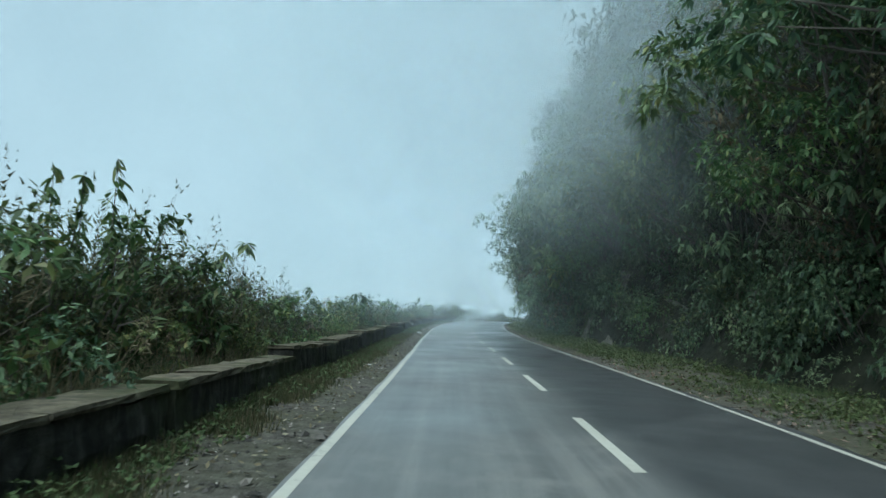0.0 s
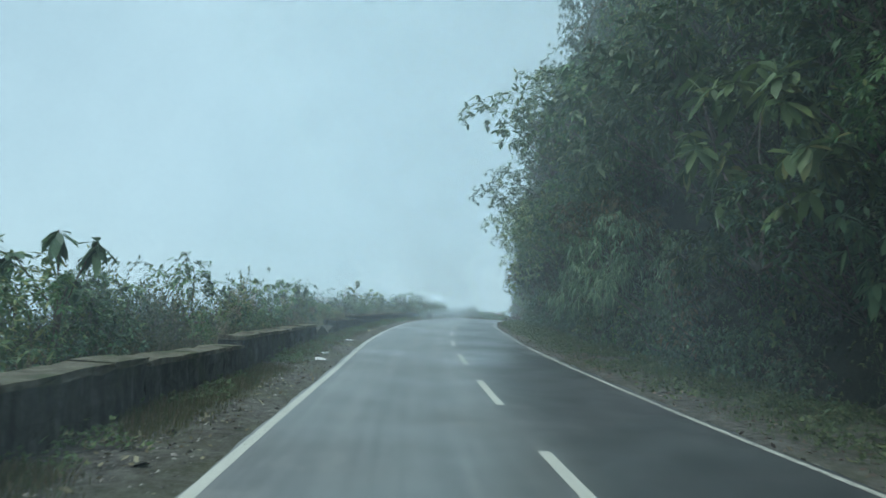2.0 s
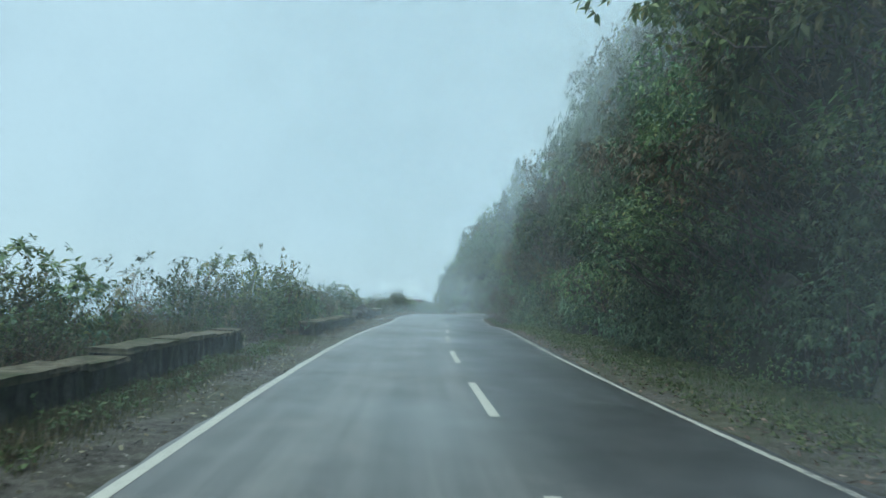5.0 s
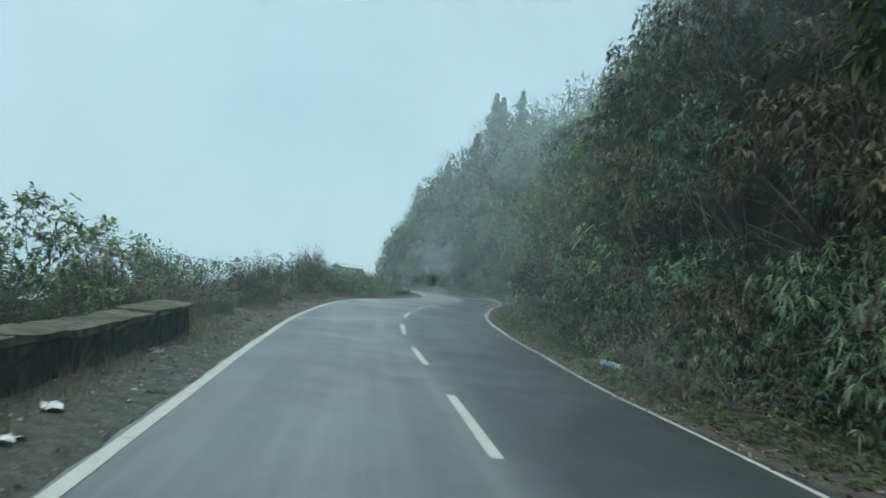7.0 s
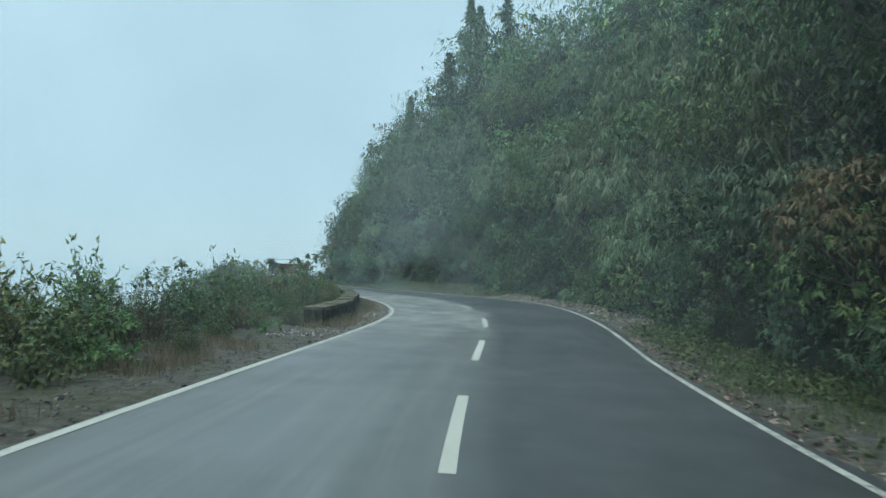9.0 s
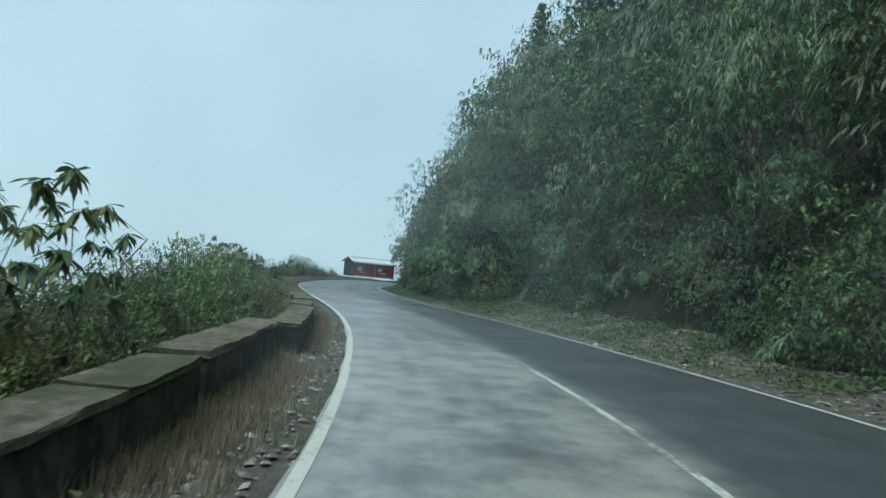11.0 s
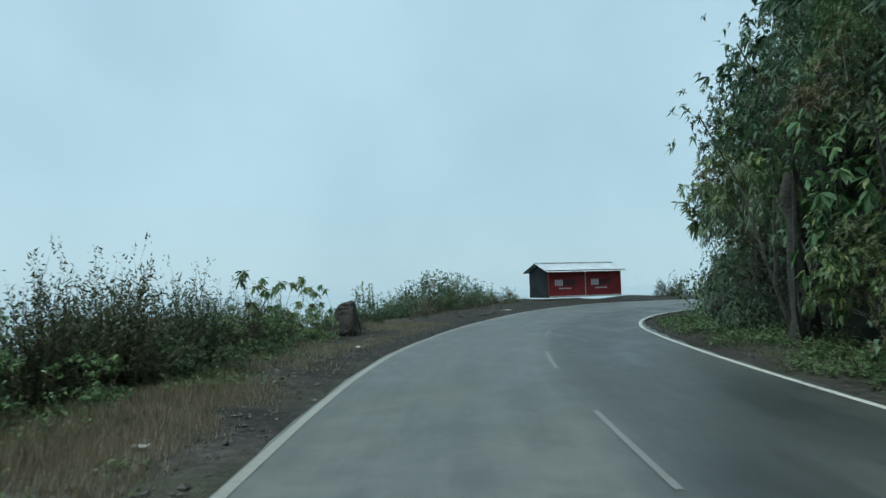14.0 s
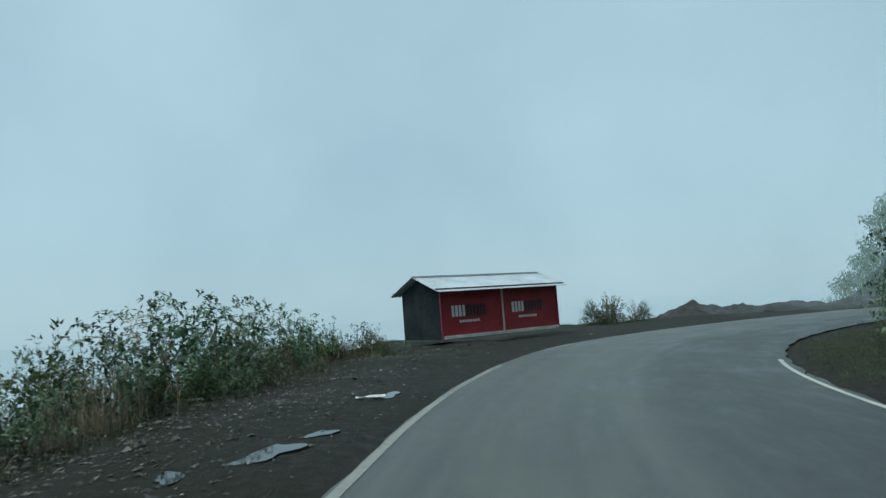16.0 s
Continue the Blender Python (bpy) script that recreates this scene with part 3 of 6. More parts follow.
def plant(name, seed, size, n, leaf, material, label, category, group, droop=0.5, clumps=26, spread=0.34, stems=7, stem_r=0.035, hollow=0.55, bark=None, outward=0.6, whorl=8, corners=4, twigs=0):
    """A bush: an uneven crown of drooping leaves in clumps on bent limbs. size: half width, half depth, height."""
    rng = np.random.RandomState(seed)
    q = rng.normal(size=(clumps, 3))
    q /= np.linalg.norm(q, axis=1, keepdims=True)
    q *= rng.uniform(hollow, 1.05, (clumps, 1))
    q[:, 2] = q[:, 2] * 0.5
    centres = q * np.array([size[0], size[1], size[2]])
    ob = thing(name, None, label, category, group)
    blades = leaves(rng, n, centres, spread * np.array([1, 1, 0.9]) * size[0] / 2, leaf[0], leaf[1], droop, outward, whorl=whorl, corners=corners) + np.array([0, 0, size[2] * 0.55])
    part("crown", quads("crown", blades, material, corners), material, ob)
    BLADES[ob.name] = (blades, material, corners)
    ends = centres[rng.choice(clumps, min(stems, clumps), replace=False)] + np.array([0, 0, size[2] * 0.55])
    part("trunk", limbs_mesh(rng, "trunk", ends, stem_r, bark or BARK), BARK, ob)
    if twigs:
        far = centres[rng.randint(clumps, size=twigs)] + rng.normal(size=(twigs, 3)) * spread * size[0] * 0.4 + np.array([0, 0, size[2] * 0.55])
        part("twigs", limbs_mesh(rng, "twigs", far, stem_r * 0.45, bark or BARK, 0.12, 3), BARK, ob, "thin bare twigs")
    return ob


def stalk_plant(name, seed, height, label, group):
    """Upright stems with whorls of hanging leaves up their length."""
    rng = np.random.RandomState(seed)
    ob = thing(name, None, label, "plant", group)
    out = []
    for k in range(3):
        b = np.array([(k - 1) * 0.42 + rng.normal() * 0.08, rng.normal() * 0.25, 0])
        h = height * rng.uniform(0.88, 1.05)
        top = b + np.array([rng.normal() * 0.1, rng.normal() * 0.1, h])
        v, q = tube([b - [0, 0, 0.1], (b + top) / 2 + [0.03, 0, 0], top], 0.016, 0.006, 5)
        part("stalk", mesh_of("stalk", v, q, BARK), BARK, ob)
        for w in np.linspace(0.45, 1.0, 16):
            c = (b + (top - b) * w)[None]
            out.append(leaves(rng, 5, c * 0 + 0.001, 0.03, 0.22 * (1.25 - 0.55 * w), 0.05, 1.2, 0.3, whorl=5, corners=6) + c)
    part("foliage", quads("foliage", np.concatenate(out), GREEN, 6), GREEN, ob)
    return ob


def fir(name, seed, height, label):
    rng = np.random.RandomState(seed)
    ob = thing(name, None, label, "tree", "firs on the ridge")
    v, q = tube([(0, 0, -1), (0.1, 0, height * 0.5), (0, 0, height)], height * 0.022, 0.02, 6)
    part("trunk", mesh_of("trunk", v, q, BARK), BARK, ob)
    out = []
    for tier in np.linspace(0.16, 0.99, 14):
        reach = height * 0.30 * (1 - tier) ** 0.85 + 0.08
        for k in range(7):
            a = rng.uniform(0, 6.28)
            tip = np.array([math.cos(a), math.sin(a), -0.25]) * reach * rng.uniform(0.75, 1.1)
            line = np.linspace(0.2, 1, 9)[:, None] * tip
            out.append(leaves(rng, 30, line + 0.001, 0.10 + 0.08 * (1 - tier), 0.26 + 0.26 * (1 - tier), 0.12, 0.5, 0.4, whorl=3) + np.array([0, 0, tier * height]))
    part("crown", quads("crown", np.concatenate(out), DEEP), DEEP, ob)
    return ob


def tuft(name, seed, n, height, material, label, group, spread=0.25, lean=0.35, plumes=0):
    """A tuft of long arching blades."""
    rng = np.random.RandomState(seed)
    out = []
    for k in range(n):
        b = np.array([rng.normal() * spread, rng.normal() * spread, -0.05])
        a, h = rng.uniform(0, 6.28), height * rng.uniform(0.5, 1.1)
        d = np.array([math.cos(a), math.sin(a), 0]) * lean * h
        w = np.array([-math.sin(a), math.cos(a), 0]) * 0.0055
        p1, p2 = b + d * 0.35 + [0, 0, h * 0.65], b + d + [0, 0, h * rng.uniform(0.75, 1.0)]
        out += [b - w * 0.7, b + w * 0.7, p1 + w, p1 - w, p1 - w, p1 + w, p2 + w * 0.15, p2 - w * 0.15]
    ob = thing(name, None, label, "grass", group)
    part("foliage", quads("foliage", out, material), material, ob)
    for k in range(plumes):
        a, h = rng.uniform(0, 6.28), height * rng.uniform(1.15, 1.6)
        tip = np.array([math.cos(a) * 0.3 * h, math.sin(a) * 0.3 * h, h])
        v, q = tube([(0, 0, 0), tip * np.array([0.3, 0.3, 0.6]), tip], 0.009, 0.004, 4)
        part("stalk", mesh_of("stalk", v, q, STRAW), STRAW, ob)
        part("plume", quads("plume", leaves(rng, 40, np.array([tip, tip * 0.94, tip * 0.88]), 0.05, 0.12, 0.015, 0.4, 0.2, whorl=4), STRAW), STRAW, ob, "feathery dry seed head")
    return ob


HILL = "shrubs on the hillside"
kinds = [
    (plant("shrub", 11, (1.8, 1.6, 3.0), 1600, (0.175, 0.06), DEEP, "dense dark green shrub on the steep hillside", "shrub", HILL, 0.9, 40, 0.22, corners=3), 1.0),
    (plant("leafy_bush", 12, (2.0, 1.7, 2.8), 1600, (0.165, 0.058), GREEN, "leafy green shrub hanging over the roadside bank", "shrub", HILL, 0.8, 40, 0.22, corners=3), 1.0),
    (plant("small_tree", 13, (1.8, 1.8, 3.6), 1200, (0.21, 0.07), GREEN, "small broad-leaved green tree on the roadside bank", "tree", HILL, 0.9, 24, 0.30, whorl=7, corners=6), 0.8),
    (plant("shrub", 14, (2.1, 1.8, 2.6), 1700, (0.135, 0.042), PALE, "fine-leaved pale green shrub on the hillside", "shrub", HILL, 0.6, 42, 0.21, corners=3), 0.8),
    (plant("bamboo_clump", 15, (2.2, 2.0, 3.4), 1900, (0.22, 0.03), PALE, "feathery drooping hill bamboo on the bank", "bamboo", HILL, 1.2, 34, 0.30, whorl=6), 0.7),
    (plant("small_tree", 16, (1.7, 1.6, 3.2), 2000, (0.15, 0.045), OLIVE, "half-dry olive brown small tree on the bank", "tree", HILL, 0.9, 36, 0.22, corners=3), 0.5),
    (plant("small_tree", 17, (1.9, 1.9, 4.0), 1200, (0.24, 0.08), DEEP, "small dark tree with large drooping leaves", "tree", HILL, 1.2, 26, 0.28, whorl=9, corners=6), 0.8),
    (plant("dry_bush", 18, (1.7, 1.4, 2.2), 800, (0.17, 0.03), BROWN, "withered brown brush with bare twigs on the bank", "bush", HILL, 0.9, 26, stems=18, stem_r=0.016, bark=TWIG, corners=3), 0.22),
]


def canopy(name, seed, radius, lobes, n, leaf, material, label, category, droop=0.8, whorl=7, corners=4, flat=0.8):
    """A tree whose crown is a cluster of rounded lobes with hollows between, leaves on the lobes' outer sides."""
    rng = np.random.RandomState(seed)
    ob = thing(name, None, label, category, HILL)
    k = np.arange(lobes) + 0.5
    z = 1 - 1.45 * k / lobes
    a = 2.39996 * k + rng.normal(size=lobes) * 0.25
    ways = np.stack([np.cos(a) * np.sqrt(1 - z * z), np.sin(a) * np.sqrt(1 - z * z), z], 1)
    centres = ways * radius * rng.uniform(0.5, 0.85, (lobes, 1)) * np.array([1, 1, flat]) + np.array([radius * 1.0, 0, radius * 0.7])
    sizes = radius * rng.uniform(0.24, 0.44, lobes)
    pick = rng.choice(lobes, n // whorl, p=sizes ** 2 / (sizes ** 2).sum())
    v = rng.normal(size=(len(pick), 3)) + 0.75 * ways[pick] + np.array([0, 0, 0.35])
    v /= np.linalg.norm(v, axis=1, keepdims=True)
    tips = centres[pick] + v * (sizes[pick] * rng.uniform(0.55, 1.15, len(pick)))[:, None] * np.array([1, 1, 0.85])
    blades = blades_at(rng, tips, v, leaf[0], leaf[1], droop, whorl=whorl, corners=corners)
    part("crown", quads("crown", blades, material, corners), material, ob)
    part("trunk", limbs_mesh(rng, "trunk", centres, 0.034, BARK, 0.2), BARK, ob)
    return ob


canopies = [
    canopy("canopy_tree", 81, 2.2, 15, 2600, (0.19, 0.062), DEEP, "dark green broad-leaved tree leaning out from the bank", "tree"),
    canopy("canopy_tree", 82, 2.2, 13, 2200, (0.24, 0.085), GREEN, "bright green broad-leaved tree leaning over the verge", "tree", 0.9),
    canopy("canopy_tree", 83, 2.1, 17, 2800, (0.16, 0.05), GREEN, "small-leaved green tree leaning out from the bank", "tree", 0.6),
    canopy("bamboo_clump", 84, 2.3, 12, 3200, (0.27, 0.034), PALE, "pale feathery hill bamboo arching from the bank", "bamboo", 1.4, 8),
    canopy("canopy_tree", 85, 2.0, 14, 2300, (0.18, 0.052), OLIVE, "half-dry olive brown tree leaning from the bank", "tree", 1.1),
]


used = {}


def put(template, m):
    """The first use moves the template itself; later ones are copies."""
    ob = copy_thing(template, m) if used.get(template.name) else template
    used[template.name] = True
    ob.matrix_basis = m
    return ob


rng = np.random.RandomState(5)
weights = np.array([w for _, w in kinds])
thicket = {}
ROWS = [(0.0, 1.7, 0.42), (0.4, 1.7, 0.5), (0.9, 1.7, 0.62), (1.9, 2.3, 0.8), (3.6, 2.9, 1.0), (5.6, 3.1, 1.05), (7.6, 3.3, 1.1), (9.4, 2.6, 1.1), (12, 2.7, 1.15), (15, 3.0, 1.25), (18, 3.2, 1.4), (21, 3.3, 1.5), (24, 3.4, 1.6), (27.5, 3.5, 1.7), (31, 3.7, 1.8), (35, 4.0, 1.9), (39.5, 4.2, 2.0), (44, 4.5, 2.1)]
for h, gap, size in ROWS:
    s = -14.0
    while s < 262:
        s += gap * rng.uniform(0.7, 1.3)
        if (s > 232 and h > 12) or (s > 239 and h > 5) or (s > 247 and h > 1):
            continue
        if 212.5 < s < 218.5 and h < 1.5:
            continue
        if rng.rand() < (0.55 if h < 3 and (s < 92 or s > 205) else 0.25 if h < 3 else 0.5 if h < 9 else 0):
            continue
        foot = np.interp(s, FOOT_AT, FOOT)
        u = float(behind(s, h)) + rng.normal() * 0.15
        x, y = plan(s, -(foot + u))
        z = land_at(x, y)
        over = np.interp(h, [0, 3, 6, 20, 30], [0.0, 0.3, 1.1, 1.4, 0.6]) * rng.uniform(0.0, 1.9) * np.interp(s, [212, 222], [1, 0.15])
        x, y = plan(s, -(foot + u - over))
        w = weights.copy()
        if s < 92:
            w = w * np.array([1, 1, 1, 1, 0.1, 1, 1, 1])
        if 84 < s < 135:
            w = w * np.array([1.3, 0.5, 0.15, 0.9, 1.5, 2.4, 0.15, 4.0])
        if 150 < s < 205:
            w = w * np.array([0.6, 1.8, 0.5, 1.7, 2.6, 0.5, 0.3, 0.5])
        if h < 1:
            w = w * np.array([1, 1, 0.3, 1.5, 0.3, 0.5, 0.1, 1.5])
        k = rng.choice(len(kinds), p=w / w.sum())
        g = size * rng.uniform(0.7, 1.4) * np.interp(s, [212, 224], [1, 0.8])
        g = min(g, 1.15) if k in (2, 6) else g
        m = pose(x, y, z - 0.3 * g, rng.normal() * 6, rng.normal() * 6, rng.uniform(0, 360)) @ Matrix.Diagonal((g, g, g * rng.uniform(0.85, 1.15), 1))
        if h < 8:
            put(kinds[k][0], m)
        else:
            blades, material, corners = BLADES[kinds[k][0].name]
            pick = blades.reshape(-1, corners, 3)
            if corners == 4 and h > 16:
                pick, corners = pick[:, 1:], 3
            pick = pick[rng.rand(len(pick)) < (0.5 if h < 16 else 0.2 if h < 26 else 0.13)]
            grown = pick.mean(1, keepdims=True) + (pick - pick.mean(1, keepdims=True)) * (1.25 if h < 16 else 1.7 if h < 26 else 2.1)
            t = np.array(m)
            thicket.setdefault((material.name, corners), []).append(grown.reshape(-1, 3) @ t[:3, :3].T + t[:3, 3])
for (name, corners), lots in thicket.items():
    material = bpy.data.materials[name]
    thing("hillside_thicket", quads("hillside_thicket", np.concatenate(lots), material, corners), "dense misty thicket covering the high slope", "thicket", kind="stuff")

def far_spur(x, y, radius, height):
    """A wooded knoll beyond the bend, dim in the mist."""
    r = np.random.RandomState(66)
    base, n, rings = land_at(x, y), 28, 10
    verts, faces = [(x, y, base + height)], []
    for i in range(1, rings + 1):
        w = i / rings
        for k in range(n):
            a = 2 * math.pi * k / n
            p = Vector((math.cos(a), math.sin(a), 0)) * radius * w
            verts.append((x + p.x, y + p.y, base + height * (1 - w ** 1.6) * (0.9 + 0.25 * noise.noise(p * 0.2)) - (4 if i == rings else 0)))
    faces += [(0, 1 + k, 1 + (k + 1) % n) for k in range(n)]
    for i in range(rings - 1):
        for k in range(n):
            q = (k + 1) % n
            faces.append((1 + i * n + k, 1 + (i + 1) * n + k, 1 + (i + 1) * n + q, 1 + i * n + q))
    thing("far_knoll", mesh_of("far_knoll", verts, faces, EARTH, True), "dark wooded knoll dim in the mist", "hill", kind="structure")
    blades, material, corners = BLADES[kinds[0][0].name]
    lots = []
    for v in verts[:1 + n * (rings - 1)]:
        g = r.uniform(0.8, 1.3)
        pick = blades.reshape(-1, corners, 3)[r.rand(len(blades) // corners) < 0.5]
        grown = pick.mean(1, keepdims=True) + (pick - pick.mean(1, keepdims=True)) * 1.1
        lots.append(grown.reshape(-1, 3) * g + np.array(v) + r.normal(size=3) * 0.5)
    thing("knoll_thicket", quads("knoll_thicket", np.concatenate(lots), material, corners), "dark misty thicket covering the knoll", "thicket", kind="stuff")


far_spur(81.0, 276.0, 15.0, 17.0)


def lean_out(s, h, reach, turn, g):
    """A pose on the bank at height h, the crown held out over the road's side by reach."""
    x, y = plan(s, -(np.interp(s, FOOT_AT, FOOT) + float(behind(s, h))))
    return Matrix.Translation((x, y, land_at(x, y) - 0.2)) @ pose(0, 0, 0, 0, 0, math.degrees(float(f(TURN, s))) + 180 + turn) @ Matrix.Diagonal((g * reach, g, g, 1))


# start, end, height, gap, lean, size, share of each kind
TIERS = [
    (-12, 90, 3.3, 3.0, 58, 0.85, (4, 2, 3, 0.1, 0.6)), (-12, 90, 5.2, 2.9, 58, 1.0, (3, 3, 3, 0.1, 0.5)), (-12, 90, 8.4, 3.2, 50, 1.05, (3, 3, 3, 0.1, 0.5)), (-12, 90, 12.0, 3.6, 42, 1.15, (3, 3, 3, 0.1, 0.5)), (20, 90, 16.0, 4.2, 35, 1.3, (3, 3, 3, 0.1, 0.5)),
    (92, 150, 1.6, 3.6, 40, 0.6, (2, 0.6, 2, 0.2, 2.5)), (92, 150, 4.0, 3.4, 42, 0.8, (2, 1, 2, 0.3, 3)), (92, 150, 7.2, 3.5, 40, 0.95, (2, 1, 2, 0.6, 2.5)), (92, 150, 11.0, 3.8, 35, 1.1, (2, 1, 2, 1, 1.5)), (92, 150, 15.0, 4.4, 30, 1.25, (2, 1, 2, 1, 1.5)),
    (150, 205, 1.8, 3.0, 45, 0.65, (2, 1, 2, 2.5, 0.4)), (150, 205, 4.4, 3.1, 48, 0.9, (1, 1, 2, 4, 0.3)), (150, 205, 7.8, 3.4, 45, 1.0, (1, 1, 2, 4, 0.3)), (150, 205, 11.6, 3.8, 42, 1.1, (1, 1.5, 2, 3, 0.3)), (150, 205, 16.0, 4.4, 35, 1.25, (1, 1.5, 2, 3, 0.3)),
    (205, 236, 2.4, 2.6, 52, 0.65, (3, 1, 3, 0.4, 0.8)), (205, 232, 5.0, 2.7, 30, 0.75, (3, 1, 3, 0.6, 0.6)), (205, 229, 8.0, 3.0, 16, 0.75, (3, 1, 3, 0.6, 0.4)), (205, 224, 11.0, 3.4, 8, 0.75, (3, 1, 3, 0.6, 0.4)),
]
cr = np.random.RandomState(15)
for s0, s1, h, gap, lean, size, shares in TIERS:
    s = s0 + gap * cr.rand()
    while s < s1:
        k = cr.choice(5, p=np.array(shares) / sum(shares))
        put(canopies[k], lean_out(s, h + cr.normal() * 0.5, lean / 50 * cr.uniform(0.7, 1.25), cr.uniform(-40, 40), size * cr.uniform(0.72, 1.22)))
        s += gap * cr.uniform(0.7, 1.35)

broad = plant("broadleaf_tree", 19, (1.7, 1.6, 3.0), 620, (0.33, 0.12), GREEN, "tree with large bright drooping leaves over the road", "tree", HILL, 0.9, 24, 0.28, whorl=9, corners=6)
for s, h, g in ((30.5, 4.2, 1.05), (32.6, 6.2, 1.0), (12.5, 5.5, 0.9), (52.5, 5.6, 1.0), (54.5, 4.4, 0.8), (66.0, 6.2, 0.9)):
    foot = np.interp(s, FOOT_AT, FOOT)
    u = float(behind(s, h))
    xb, yb = plan(s, -(foot + u))
    x, y = plan(s, -(foot + u - 2.9))
    put(broad, pose(x, y, land_at(xb, yb) - 0.4, 0, 0, s * 31) @ Matrix.Diagonal((g, g, g, 1)))

# creepers that cling to the bank between the shrubs
creepers = [plant("creeper", 71, (1.3, 1.3, 2.0), 1100, (0.11, 0.05), DEEP, "dark creeper hanging down the steep bank", "creeper", HILL, 1.3, 40, 0.30, stems=5, stem_r=0.012, hollow=0.2, whorl=4, corners=3),
            plant("hanging_vine", 72, (1.4, 1.4, 1.7), 1300, (0.10, 0.035), GREEN, "green creeper and fern covering the steep bank", "creeper", HILL, 0.9, 40, 0.30, stems=5, stem_r=0.012, hollow=0.2, whorl=5, corners=3),
            plant("fern", 73, (1.1, 1.1, 1.4), 700, (0.30, 0.045), PALE, "arching fern hanging from the steep bank", "fern", HILL, 1.0, 14, 0.18, stems=4, stem_r=0.012, hollow=0.3, whorl=9)]
for k in range(480):
    s = rng.uniform(-12, 250) if k < 400 else rng.uniform(204, 248)
    h = 0.1 + 8.0 * rng.rand() ** 1.7 if s < 236 else rng.uniform(0.1, 3)
    if (212.5 < s < 218.5 and h < 1.8) :
        continue
    foot = np.interp(s, FOOT_AT, FOOT)
    u = float(behind(s, h))
    x, y = plan(s, -(foot + u))
    z = land_at(x, y)
    x, y = plan(s, -(foot + u - 0.25))
    g = rng.uniform(0.7, 1.25) * np.interp(s, [212, 224], [1, 0.85])
    # low down only the dark-leaved kind, to darken the undercut foot
    put(creepers[0 if h < 2.5 and (s < 92 or s > 205) else rng.choice(3, p=[0.42, 0.36, 0.22])], pose(x, y, z - 0.9 * g, rng.normal() * 8, rng.normal() * 8, rng.uniform(0, 360)) @ Matrix.Diagonal((g, g, g, 1)))

# dark-leaved growth added to darken the pale bare bank under the crowns
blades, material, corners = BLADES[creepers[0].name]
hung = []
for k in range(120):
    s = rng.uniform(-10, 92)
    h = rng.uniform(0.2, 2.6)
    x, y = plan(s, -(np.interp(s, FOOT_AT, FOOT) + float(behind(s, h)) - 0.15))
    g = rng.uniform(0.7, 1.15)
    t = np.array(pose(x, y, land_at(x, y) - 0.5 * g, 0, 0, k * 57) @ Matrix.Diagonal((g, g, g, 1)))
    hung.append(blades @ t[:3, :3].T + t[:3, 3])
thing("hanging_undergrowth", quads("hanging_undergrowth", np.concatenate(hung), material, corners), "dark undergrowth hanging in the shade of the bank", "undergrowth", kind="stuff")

# low growth over the foot of the scree bank
for k in range(84):
    s = rng.uniform(158, 198)
    l = -(np.interp(s, FOOT_AT, FOOT) + rng.uniform(-0.5, 1.6))
    x, y = plan(s, l)
    g = rng.uniform(0.55, 0.95)
    put(creepers[k % 3], pose(x, y, land_at(x, y) - 0.45 * g, 0, 0, k * 40) @ Matrix.Diagonal((g, g, g, 1)))

for k in range(72):
    s = rng.uniform(-6, 92) if k < 48 else rng.uniform(92, 150)
    l = -(np.interp(s, FOOT_AT, FOOT) + rng.uniform(-0.2, 0.9))
    x, y = plan(s, l)
    g = rng.uniform(0.45, 0.85)
    put(creepers[k % 3], pose(x, y, land_at(x, y) - 0.4 * g, 0, 0, k * 40) @ Matrix.Diagonal((g, g, g, 1)))

VALLEY = "bushes along the valley edge"
SCRUB = leafy("scrub_leaves", [(0.0, (0.036, 0.056, 0.026)), (0.45, (0.068, 0.098, 0.045)), (0.8, (0.115, 0.132, 0.066)), (1.0, (0.17, 0.15, 0.085))], 0.6, 0.3, 0.5)


